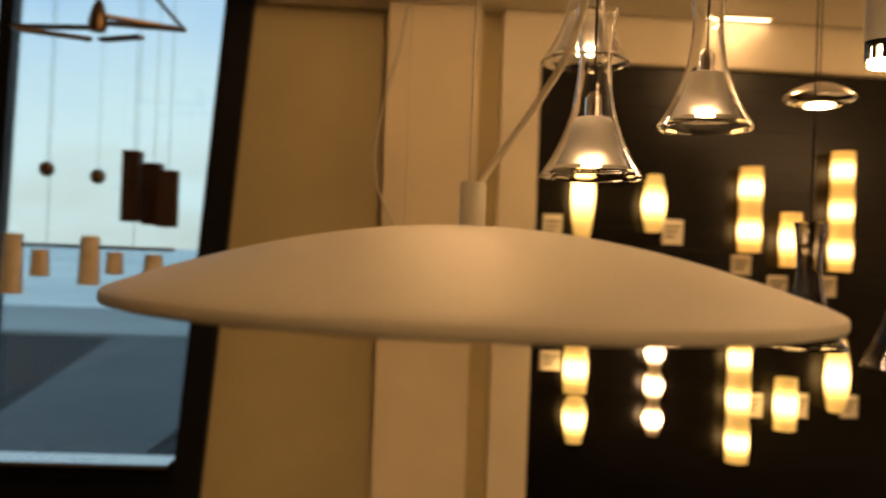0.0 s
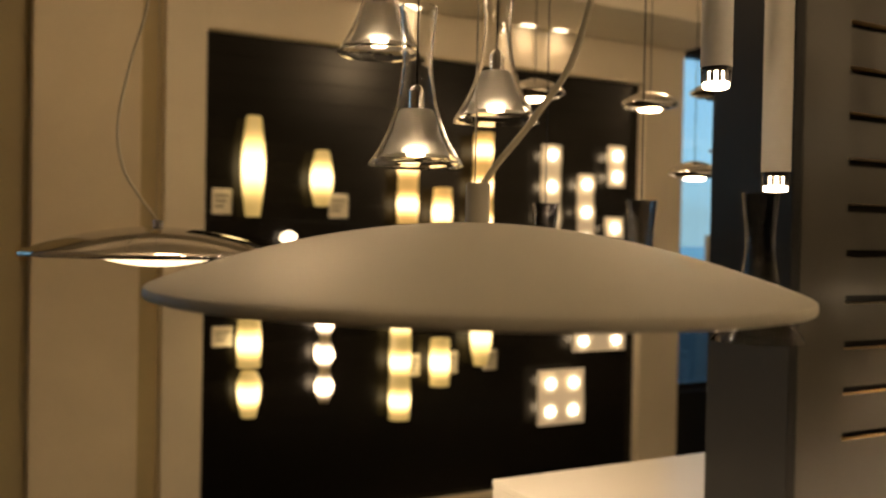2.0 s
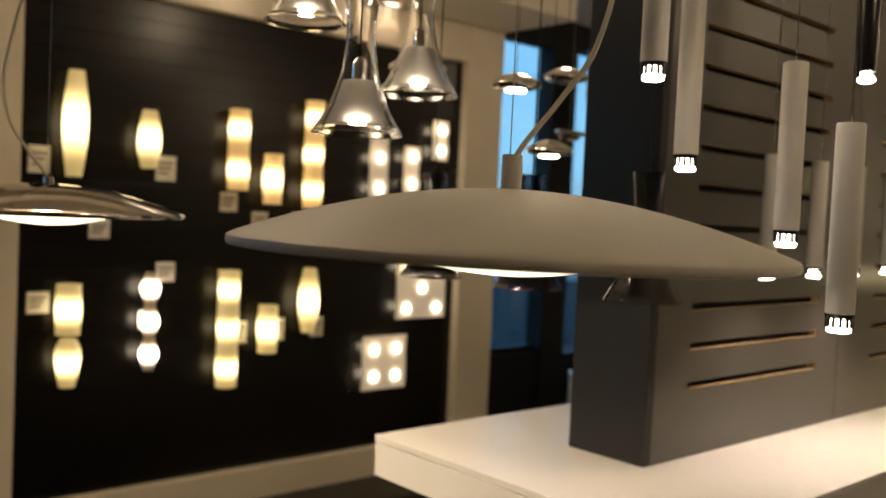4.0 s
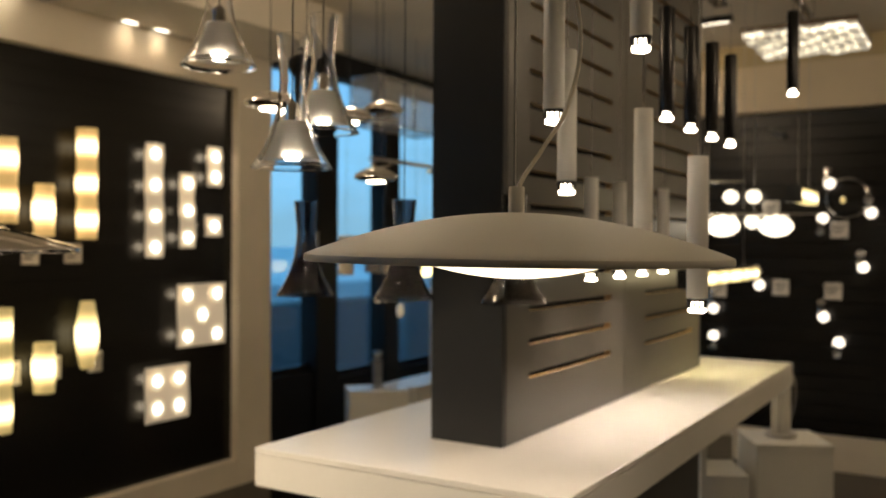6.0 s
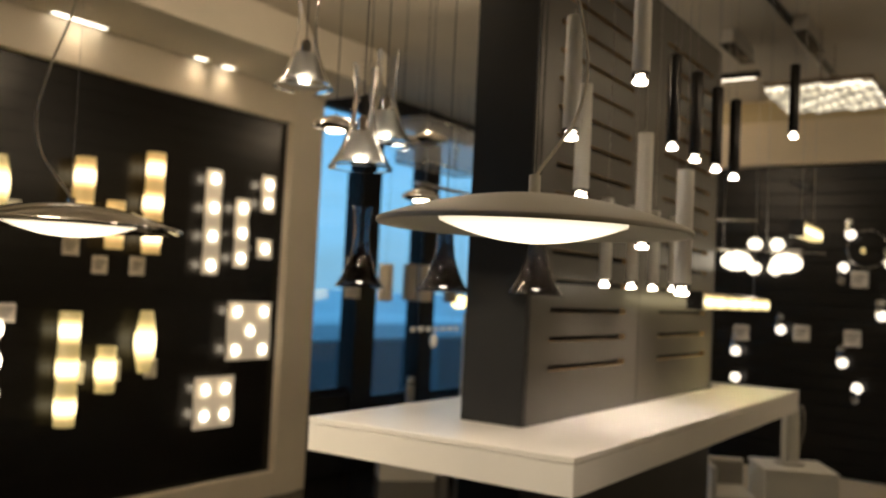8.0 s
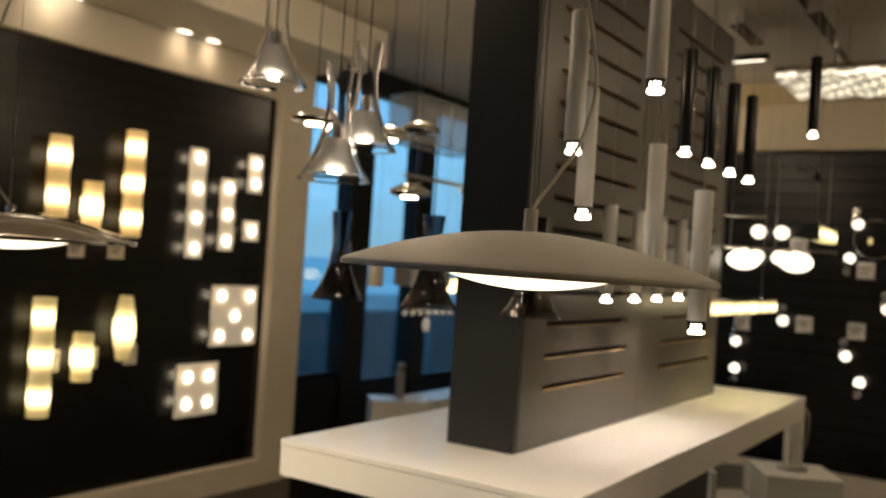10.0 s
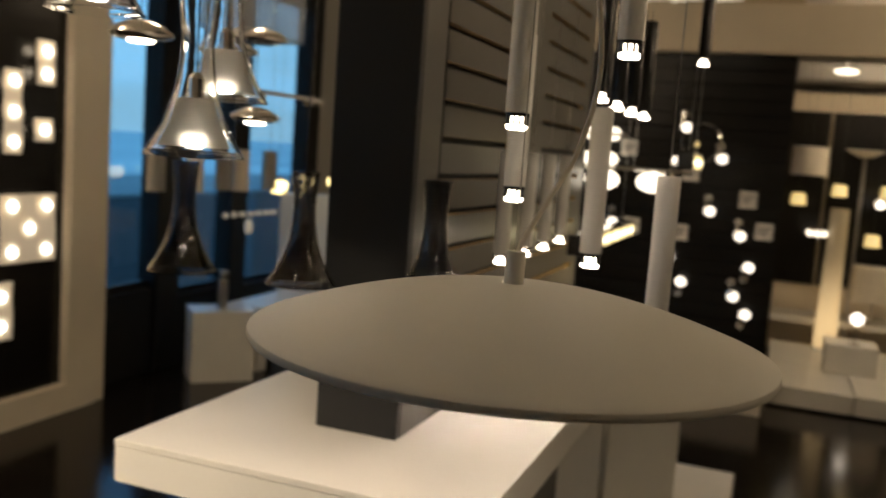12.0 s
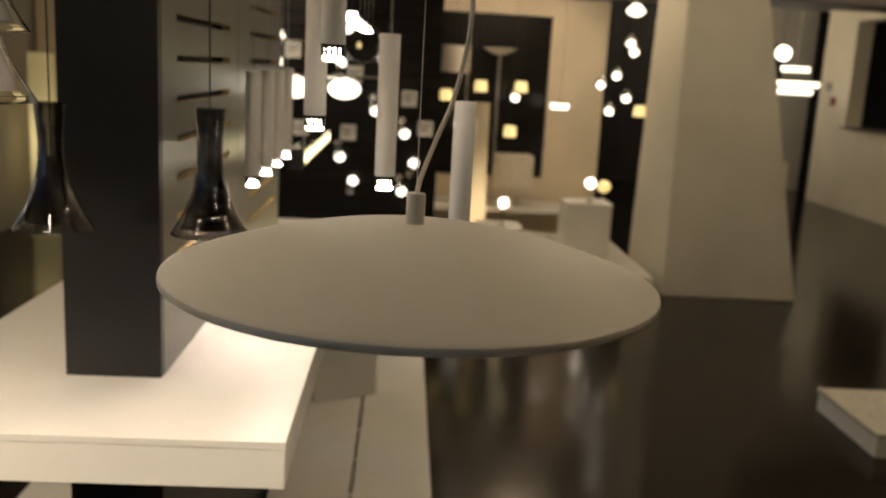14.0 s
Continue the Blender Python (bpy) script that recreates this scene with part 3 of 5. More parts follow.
def bell_profile(rb, ht, wall):
    """A trumpet bell: narrow neck with a small lip, flaring to the mouth."""
    keys = ((0, 0.026), (0.10, 0.0238), (0.33, 0.0202), (0.55, 0.0245), (0.67, 0.0305), (0.85, 0.0450), (1.0, 0.0635))
    out = []
    for i in range(33):
        f = i / 32
        k = max(n for n in range(len(keys) - 1) if keys[n][0] <= f)
        (fa, ra), (fb, rc) = keys[k], keys[k + 1]
        s0 = (rc - keys[k - 1][1]) / (fb - keys[k - 1][0]) if k else (rc - ra) / (fb - fa)
        s1 = (keys[k + 2][1] - ra) / (keys[k + 2][0] - fa) if k + 2 < len(keys) else (rc - ra) / (fb - fa)
        u, d = (f - fa) / (fb - fa), fb - fa
        r = ra * (2 * u ** 3 - 3 * u * u + 1) + d * s0 * (u ** 3 - 2 * u * u + u) + rc * (3 * u * u - 2 * u ** 3) + d * s1 * (u ** 3 - u * u)
        out.append((r * rb / 0.0635, ht * (1 - f)))
    inner = [(r - wall, z) for r, z in reversed(out)]
    return out + [(rb + 0.001, -0.002), (rb - 0.002, -0.0025)] + inner + out[:1]


def bell_pendant(x, y, z, dark):
    label = "small pendant with a clear glass bell over a dark mirrored cone" if dark else "small pendant with a clear glass bell over a lit frosted cone"
    t = thing("bell_pendant", x, y, z - 0.018, label, "pendant lamp", "glass bell pendants")
    part("bell", lathe(bell_profile(0.0655, 0.214, 0.0020), 40), M_TINT if dark else M_GLASS, t)
    if dark:
        cone = [(0, 0.088), (0.0215, 0.088), (0.0240, 0.085), (0.0275, 0.068), (0.0400, 0.032), (0.0515, 0.011), (0.0495, 0.011), (0.0380, 0.032), (0.0255, 0.068), (0, 0.080)]
    else:
        cone = [(0.0225, 0.074), (0.0250, 0.070), (0.0330, 0.042), (0.0470, 0.011), (0.0455, 0.011), (0.0315, 0.043), (0.0235, 0.069), (0.0, 0.072)]
    part("cone", lathe(cone, 32), M_SMOKE if dark else M_FROST, t, "dark mirrored inner cone" if dark else "frosted inner cone")
    part("led", lathe([(0, 0.022), (0.014 if not dark else 0.011, 0.022), (0.012 if not dark else 0.009, 0.010), (0, 0.008)], 20), M_LED, t, "bright led lens")
    zs = 0.0885 if dark else 0.074
    part("socket", lathe([(0, zs), (0.011, zs), (0.011, zs + 0.026), (0.004, zs + 0.034), (0, zs + 0.034)], 20), M_CHROME, t)
    part("cable", tube([(0, 0, 0.10), (0, 0, CEIL - z + 0.018)], 0.0013, 6), M_CABLE, t)


for x, y, z in ((0.193, 0.506, 1.712), (0.365, 0.582, 1.794), (0.22, 0.70, 1.902)):
    bell_pendant(x, y, z, False)
for x, y, z in ((0.655, 0.867, 1.471), (0.682, 0.614, 1.470), (0.677, 0.345, 1.473)):
    bell_pendant(x, y, z, True)


def tube_pendant(mat, label, group):
    """Origin at the led."""
    t = thing("tube_pendant", 0, 0, 0, label, "pendant lamp", group)
    part("tube", lathe([(0, 0.238), (0.0155, 0.238), (0.0165, 0.236), (0.0165, 0.016), (0.0155, 0.015), (0, 0.015)], 28), mat, t)
    part("collar", lathe([(0.0160, 0.015), (0.0162, 0.013), (0.0162, 0.0105), (0.0152, 0.010), (0.0, 0.010)], 28), M_TUBE_BLACK, t, "dark ring above the led")
    led = part("led", lathe([(0, 0.011), (0.0112, 0.0105), (0.0118, 0.001), (0.0136, -0.001), (0.0136, -0.006), (0.011, -0.0075), (0, -0.008)], 24), M_LED, t, "bright led lens")
    fin = mesh_of("fin", boxed(0.0128, 0.0158, -0.0017, 0.0017, -0.001, 0.0104, bevel=0), M_TUBE_BLACK)
    for k in range(12):
        ob = new("fin", fin)
        ob.parent = led
        ob.matrix_basis = pose(0, 0, 0, 0, 0, 30 * k)
    return t


def hang(made, z):
    """A cable from the tube's top to the ceiling."""
    part("cable", tube([(0, 0, 0.236), (0, 0, CEIL - z)], 0.0009, 6), M_STEEL, made)


tubes_white = [(0.354, 0.114, 1.765), (0.486, 0.149, 1.663), (0.483, -0.075, 1.472), (0.570, 0.043, 1.567), (0.352, -0.026, 1.862),
               (1.068, 0.338, 1.492), (1.267, 0.340, 1.493), (1.447, 0.341, 1.494), (1.638, 0.343, 1.497)]
tubes_black = [(0.980, 0.130, 1.848), (1.161, 0.129, 1.844), (1.351, 0.129, 1.844), (1.528, 0.126, 1.845), (1.827, 0.020, 2.017)]
for mat, rows_, label, group in ((M_WHITE, tubes_white, "slim white tube pendant with a lit led head", "white tube pendants"), (M_TUBE_BLACK, tubes_black, "slim black tube pendant with a lit led head", "black tube pendants")):
    first = tube_pendant(mat, label, group)
    for i, (x, y, z) in enumerate(rows_):
        made = first if i == 0 else copy_thing(first, pose(x, y, z))
        if i == 0:
            first.matrix_basis = pose(x, y, z)
    for ob in [o for o in scene.objects if o.type == "EMPTY" and o.name.startswith("tube_pendant") and o.get("group") == group]:
        hang(ob, ob.matrix_basis.translation.z)


def led_beam(x, y, z, watts, cone=150, tone=(1.0, 0.86, 0.74)):
    lamp = new("led_beam", bpy.data.lights.new("led_beam", "SPOT"))
    lamp.data.energy, lamp.data.color, lamp.data.spot_size, lamp.data.spot_blend, lamp.data.shadow_soft_size = watts, tone, radians(cone), 1.0, 0.02
    lamp.matrix_world = look((x, y, z), (x + 0.001, y, 0))


for x, y, z, watts in ((0.352, -0.026, 1.850, 0.3), (0.570, 0.043, 1.555, 2.4), (0.677, 0.345, 1.452, 0.40), (0.682, 0.614, 1.449, 0.32), (0.655, 0.867, 1.450, 0.3), (1.267, 0.340, 1.479, 4.6), (1.638, 0.343, 1.483, 5.4)):
    led_beam(x, y, z, watts)
for x, y, z in ((0.193, 0.506, 1.698), (0.365, 0.582, 1.780), (0.22, 0.70, 1.888)):
    led_beam(x, y, z, 1.6)
led_beam(2.45, 0.345, 1.430, 5.2, tone=(1.0, 0.86, 0.42))


def dish_pendant(x, y, z, on=True):
    t = thing("dish_pendant", x, y, z, "small round polished chrome dish pendant" + (", lit" if on else ""), "pendant lamp", "chrome dish pendants")
    prof = [(0, 0.032), (0.012, 0.032), (0.03, 0.027), (0.05, 0.018), (0.066, 0.006), (0.068, 0.001), (0.064, -0.004), (0.048, -0.010), (0.03, -0.012), (0, -0.012)]
    part("dish", lathe(prof, 40), M_CHROME, t)
    part("led", lathe([(0, -0.009), (0.028, -0.0125), (0.025, -0.016), (0, -0.018)], 24), M_LED if on else M_FROST, t, "bright led lens")
    part("cable", tube([(0, 0, 0.03), (0, 0, CEIL - z)], 0.0012, 6), M_CABLE, t)


dish_pendant(0.764, 1.077, 1.921)
dish_pendant(1.106, 1.088, 1.928)
dish_pendant(1.296, 1.132, 1.773)
dish_pendant(1.43, 1.20, 2.00, False)

# ---- table and slatted column ----
X0, X1, Y0, Y1, ZT = 0.62, 2.91, 0.20, 0.99, 1.094
t = thing("display_table", X0, Y0, 0, "long white laminate display table with a thick edge", "table")
L, W = X1 - X0, Y1 - Y0
part("tabletop", boxed(0, L, 0, W, ZT - 0.014, ZT, bevel=0.0015), M_TABLE, t)
part("apron", boxed(0.001, L - 0.001, 0.001, W - 0.001, ZT - 0.090, ZT - 0.0155, bevel=0.0015), M_TABLE, t)
part("base", boxed(0.30, 1.99, 0.297, 0.49, 0, ZT - 0.0905, bevel=0.002), M_CHAR, t, "charcoal slab base")

BX0, BX1, BY0, BY1, BZ1 = 0.92, 2.615, 0.497, 0.692, 2.535
col = thing("slatted_column", BX0, BY0, ZT, "tall charcoal and grey display column with horizontal slots", "display column")
H = BZ1 - ZT
part("core", boxed(0.022, BX1 - BX0 - 0.022, 0.034, BY1 - BY0 - 0.022, 0.0, H - 0.004, bevel=0), M_BLACK, col)
part("end_panel", boxed(0, 0.022, 0.0005, BY1 - BY0, 0, H, bevel=0.0015), M_CHAR, col, "charcoal end panel")
part("end_panel", boxed(BX1 - BX0 - 0.022, BX1 - BX0, 0.0005, BY1 - BY0, 0, H, bevel=0.0015), M_CHAR, col, "charcoal end panel")
part("back_panel", boxed(0.022, BX1 - BX0 - 0.022, BY1 - BY0 - 0.022, BY1 - BY0, 0, H, bevel=0.0015), M_GREY, col)
part("top_panel", boxed(0, BX1 - BX0, 0, BY1 - BY0, H, H + 0.01, bevel=0.0015), M_CHAR, col)
slots = [1.246 - ZT + 0.0835 * k for k in range(15)]
for x0, x1, s0, s1 in ((0.0225, 0.8235, 0.143, 0.705), (0.8265, BX1 - BX0 - 0.0225, 1.023, 1.578)):
    face, core = bmesh.new(), bmesh.new()
    for bm, ya, yb in ((face, 0.0, 0.002), (core, 0.0022, 0.020)):
        cuts = [0.0] + [z for s in slots for z in (s - 0.0075, s + 0.0075)] + [H]
        for k in range(len(cuts) - 1):
            za, zb = cuts[k], cuts[k + 1]
            if k % 2 == 0:
                box(bm, x0, x1, ya, yb, za, zb, bevel=0)
            else:
                box(bm, x0, s0, ya, yb, za, zb, bevel=0)
                box(bm, s1, x1, ya, yb, za, zb, bevel=0)
    fp = part("slot_panel", face, M_GREY, col, "grey slotted panel")
    part("panel_core", core, M_CORE, fp, "pale fibreboard edge inside the slots")

# ---- low platforms, pedestal and what stands there ----
def platform(x0, x1, y0, y1, z, n, rows, label):
    t = thing("low_platform", x0, y0, 0, label, "platform", "low platforms")
    part("base", boxed(0.02, x1 - x0 - 0.02, 0.02, y1 - y0 - 0.02, 0, 0.02, bevel=0), M_CHAR, t, "dark base under the boards")
    dx, dy = (x1 - x0) / n, (y1 - y0) / rows
    me = mesh_of("board", boxed(0.0006, dx - 0.0006, 0.007, dy - 0.007, 0, z - 0.02, bevel=0.0015), M_WHITE)
    sp = mesh_of("spacer", boxed(-0.012, 0.012, -0.0065, 0.0065, 0, z - 0.026, bevel=0.001), M_WHITE)
    for i in range(n):
        for j in range(rows):
            ob = new("board", me)
            ob.parent = t
            ob.matrix_basis = pose(i * dx, j * dy, 0.02)
            for k in (0.25, 0.75) if j else ():
                ob = new("spacer", sp)
                ob.parent = t
                ob.matrix_basis = pose((i + k) * dx, j * dy, 0.02)


platform(1.50, 3.95, -0.155, 0.475, 0.16, 4, 2, "low white platform of boards beside the table")
platform(1.50, 3.95, 0.74, 1.36, 0.16, 4, 2, "low white platform of boards behind the table")
platform(2.95, 3.95, 0.477, 0.738, 0.16, 2, 1, "short white platform piece joining the long ones")
platform(6.15, 8.1, -2.09, -0.26, 0.16, 4, 3, "low white platform with small pedestals in the next bay")


def pedestal(x0, x1, y0, y1, z0, z1, label, turn=0):
    t = thing("pedestal", (x0 + x1) / 2, (y0 + y1) / 2, z0, label, "pedestal", "white pedestals")
    a, b, h = (x1 - x0) / 2, (y1 - y0) / 2, z1 - z0
    part("body", boxed(-a + 0.004, a - 0.004, -b + 0.004, b - 0.004, 0, h - 0.019, bevel=0.002), M_WHITE, t)
    part("top", boxed(-a, a, -b, b, h - 0.018, h, bevel=0.002), M_WHITE, t)
    t.matrix_basis = t.matrix_basis @ pose(0, 0, 0, 0, 0, turn)


pedestal(3.215, 3.555, 0.15, 0.49, 0.16, 0.69, "white box pedestal turned askew on the low platform", 27)
# box with an open niche beside the pedestal
t = thing("niche_box", 3.0, 0.593, 0.16, "white display box with an open niche and a grey back", "display box")
part("base", boxed(0, 0.33, -0.205, 0, 0, 0.40, bevel=0.002), M_WHITE, t)
part("side", boxed(0.002, 0.33, -0.024, 0, 0.4005, 0.53, bevel=0.0015), M_WHITE, t)
part("back", boxed(0.30, 0.33, -0.205, -0.0245, 0.4005, 0.53, bevel=0.0015), M_WHITE, t)
part("back_lining", boxed(0.294, 0.2995, -0.205, -0.0245, 0.404, 0.515, bevel=0.001), M_GREYMETAL, t, "grey lining at the back of the niche")
t.matrix_basis = t.matrix_basis @ pose(0, 0, 0, 0, 0, 27)

# looped white lamp on the pedestal
t = thing("loop_table_lamp", 3.40, 0.335, 0.69, "white sculptural table lamp of bent loops", "table lamp")
part("base", lathe([(0, 0), (0.07, 0), (0.07, 0.012), (0, 0.014)], 28), M_STEEL, t)
for k in range(7):
    a = 360 * k / 7
    lp = part("loop", tube(curve_points([(0.036, -0.007, 0.012), (0.037, -0.008, 0.12), (0.036, -0.007, 0.245), (0.035, 0.0, 0.262), (0.036, 0.007, 0.245), (0.037, 0.008, 0.12), (0.036, 0.007, 0.012)], 5), 0.0055, 8), M_WHITE, t)
    lp.matrix_basis = pose(0, 0, 0, 0, 0, a)
part("side_loop", tube(curve_points([(0.0, -0.045, 0.10), (0.0, -0.060, 0.14), (0.0, -0.062, 0.25), (0.0, -0.045, 0.29), (0.0, -0.036, 0.24), (0.0, -0.040, 0.13), (0.0, -0.045, 0.10)], 5), 0.004, 8), M_CHROME, t, "chrome wire loop")

# pedestals, bench and panel by the windows
pedestal(4.30, 4.60, 3.17, 3.61, 0, 0.50, "white box pedestal by the window", 45)
t = thing("grey_table_lamp", 4.42, 3.36, 0.50, "slim grey metal column lamp on a pedestal", "table lamp")
part("foot", lathe([(0, 0), (0.05, 0), (0.05, 0.01), (0, 0.012)], 24), M_STEEL, t)
part("column", lathe([(0, 0.012), (0.035, 0.012), (0.035, 0.27), (0.03, 0.275), (0, 0.275)], 28), M_STEEL, t)
t = thing("window_bench", 4.72, 3.22, 0, "white bench along the windows", "bench")
part("seat", boxed(0, 0.84, 0, 0.32, 0.34, 0.48, bevel=0.003), M_WHITE, t)
part("leg", boxed(0.66, 0.82, 0.02, 0.30, 0, 0.34, bevel=0.003), M_WHITE, t)
part("leg", boxed(0.0, 0.12, 0.02, 0.30, 0, 0.34, bevel=0.003), M_WHITE, t)
t = thing("white_display_block", 5.62, 3.20, 0, "tall white display block standing by the windows", "display block")
part("body", boxed(0, 0.42, 0, 0.46, 0.03, 1.25, bevel=0.004), M_WHITE, t)
part("top", boxed(-0.003, 0.423, -0.003, 0.463, 1.2505, 1.27, bevel=0.002), M_WHITE, t)
part("plinth", boxed(0.015, 0.405, 0.015, 0.445, 0, 0.03, bevel=0.002), M_CHAR, t, "dark recessed foot")

# speckled low plinth in the aisle
t = thing("terrazzo_plinth", 3.10, -3.6, 0, "low pale speckled plinth on the dark floor", "plinth")
part("slab", boxed(0, 0.64, 0, 1.25, 0.10, 0.125, bevel=0.003), M_TERRAZZO, t)
part("body", boxed(0.006, 0.634, 0.006, 1.244, 0, 0.10, bevel=0.002), M_WHITE, t)


# ---- lamps over the far end of the table ----
t = thing("oval_chandelier", 2.88, 0.37, 0, "chrome bar chandelier with lit opal glass ovals", "pendant lamp")
ax = Vector((0.11, -0.185, 0)).normalized()
part("bar", tube([tuple(ax * -0.28 + Vector((0, 0, 1.70))), tuple(ax * 0.28 + Vector((0, 0, 1.70)))], 0.007, 10), M_CHROME, t)
for s in (-0.11, 0.11):
    p = ax * s
    part("oval", ball(0.043, p.x, p.y, 1.651, 1.6, 1.6, 1, seg=24), M_OPAL, t, "lit opal glass oval")
part("upper_bar", tube([tuple(ax * -0.22 + Vector((0, 0, 1.835))), tuple(ax * -0.02 + Vector((0, 0, 1.835)))], 0.006, 10), M_CHROME, t)
for s in (-0.135, -0.085, 0.085, 0.135):
    p = ax * s
    part("holder", lathe([(0, 1.702), (0.012, 1.702), (0.014, 1.690), (0, 1.689)], 14, m=Matrix.Translation((p.x, p.y, 0))), M_CHROME, t)
for s in (-0.17, 0.02):
    p = ax * s
    part("cable", tube([(p.x, p.y, 1.70), (p.x, p.y, CEIL)], 0.0015, 6), M_STEEL, t)


def crystal_bar(x, y, z, length, label):
    t = thing("crystal_bar_pendant", x, y, 0, label, "pendant lamp", "crystal bar pendants")
    part("housing", boxed(0, length, -0.022, 0.022, z + 0.022, z + 0.034, bevel=0.002), M_CHROME, t)
    part("cap", boxed(-0.03, 0.0, -0.026, 0.026, z - 0.028, z + 0.034, bevel=0.002), M_TUBE_BLACK, t, "black end cap")
    n = int(length / 0.04)
    me = mesh_of("crystal", boxed(0.001, length / n - 0.001, -0.022, 0.022, -0.024, 0.022, bevel=0.006), M_CRYSTAL)
    for i in range(n):
        ob = new("crystal", me)
        ob.parent = t
        ob.matrix_basis = pose(i * length / n, 0, z)
    for s in (0.2, 0.8):
        part("cable", tube([(length * s, 0, z + 0.034), (length * s, 0, CEIL)], 0.0012, 6), M_STEEL, t)


crystal_bar(1.90, 0.345, 1.459, 0.96, "long bar pendant of lit yellowish crystals")
crystal_bar(2.20, 0.078, 1.742, 0.36, "short bar pendant of lit yellowish crystals")


# ---- wall lamps on the display wall ----
YW = 3.699


def wavy(r, h, waves, seg=24, amp=0.03):
    prof = [(0, 0)]
    for i in range(25):
        s = i / 24
        prof.append((r * (1 - amp - amp * math.cos(2 * math.pi * waves * s)), h * s))
    return lathe(prof + [(0, h)], seg)


def spindle(r, h, peak, seg=24):
    """A tapered lozenge tube, widest at the given share of its height."""
    prof = [(0, 0)]
    for i in range(21):
        s = i / 20
        k = s / peak if s < peak else (1 - s) / (1 - peak)
        prof.append((r * (0.62 + 0.38 * math.sin(k * math.pi / 2)), h * s))
    return lathe(prof + [(0, h)], seg)


AMB = (1.0, 0.62, 0.20)
amber = {n: lit_glass(f"lit_amber_glass_{w}", AMB, 0.34, 3.2, n, core=(1.0, 0.82, 0.50), sharp=2.0) for n, w in ((1, "one"), (2, "two"), (3, "three"))}
pale = {n: lit_glass(f"lit_pale_glass_{w}", (1.0, 0.76, 0.28), 0.26, 3.0, n, core=(1.0, 0.86, 0.50), sharp=2.0) for n, w in ((1, "one"), (2, "two"), (3, "three"))}
silver = lit_glass("lit_clear_glass_three", (1.0, 0.85, 0.66), 0.02, 8.0, 3)


def tube_wall_lamp(x0, x1, z0, z1, mesh, mat, label):
    t = thing("wall_lamp", (x0 + x1) / 2, YW, z0, label, "wall lamp", "glass wall lamps")
    ob = part("glass", mesh, mat, t, "lit frosted glass")
    ob.matrix_basis = pose(0, -0.075, 0)
    h = z1 - z0
    part("backplate", boxed(-0.03, 0.03, -0.012, 0, h / 2 - 0.05, h / 2 + 0.05, bevel=0.002), M_CHROME, t)
    part("arm", tube([(0, -0.01, h / 2), (0, -0.06, h / 2)], 0.008), M_CHROME, t)


A1, A2 = "tall lit amber glass tube wall lamp", "short lit amber glass tube wall lamp"
P1, P2 = "tall lit pale yellow glass wall lamp", "short lit pale yellow glass wall lamp"
tube_wall_lamp(2.067, 2.186, 1.586, 2.176, wavy(0.055, 0.59, 2.5), amber[3], A1)
tube_wall_lamp(1.607, 1.730, 1.663, 2.080, wavy(0.056, 0.417, 2), amber[2], A1)
tube_wall_lamp(1.820, 1.931, 1.599, 1.865, wavy(0.052, 0.266, 1), amber[1], A2)
tube_wall_lamp(0.787, 0.896, 1.681, 2.165, spindle(0.056, 0.484, 0.5), pale[1], P1)
tube_wall_lamp(1.132, 1.249, 1.743, 2.022, spindle(0.056, 0.279, 0.45), pale[1], P2)
tube_wall_lamp(0.774, 0.895, 0.954, 1.188, wavy(0.058, 0.234, 1), pale[1], P2)
tube_wall_lamp(0.780, 0.895, 0.712, 0.935, spindle(0.057, 0.223, 0.7), pale[1], P2)
tube_wall_lamp(1.580, 1.703, 0.638, 1.247, wavy(0.057, 0.609, 2.5), pale[3], P1)
tube_wall_lamp(1.818, 1.937, 0.802, 1.057, wavy(0.055, 0.255, 1), pale[1], P2)
tube_wall_lamp(2.066, 2.196, 0.898, 1.256, spindle(0.058, 0.358, 0.45), pale[1], P1)
tube_wall_lamp(1.172, 1.270, 0.758, 1.240, wavy(0.046, 0.482, 3, amp=0.22), silver, "clear hourglass wall lamp with three bright bulbs")

for x, z in ((1.03, 1.58),):
    t = thing("globe_wall_lamp", x, YW, z, "small lit globe wall lamp", "wall lamp")
    part("globe", ball(0.035, 0, -0.07, 0, seg=20), M_BULB, t, "lit glass globe")
    part("backplate", lathe([(0, 0), (0.03, 0), (0.03, 0.01), (0, 0.012)], 20, m=pose(0, 0, 0, 90, 0, 0)), M_CHROME, t)
    part("arm", tube([(0, -0.01, 0), (0, -0.045, 0)], 0.006), M_CHROME, t)


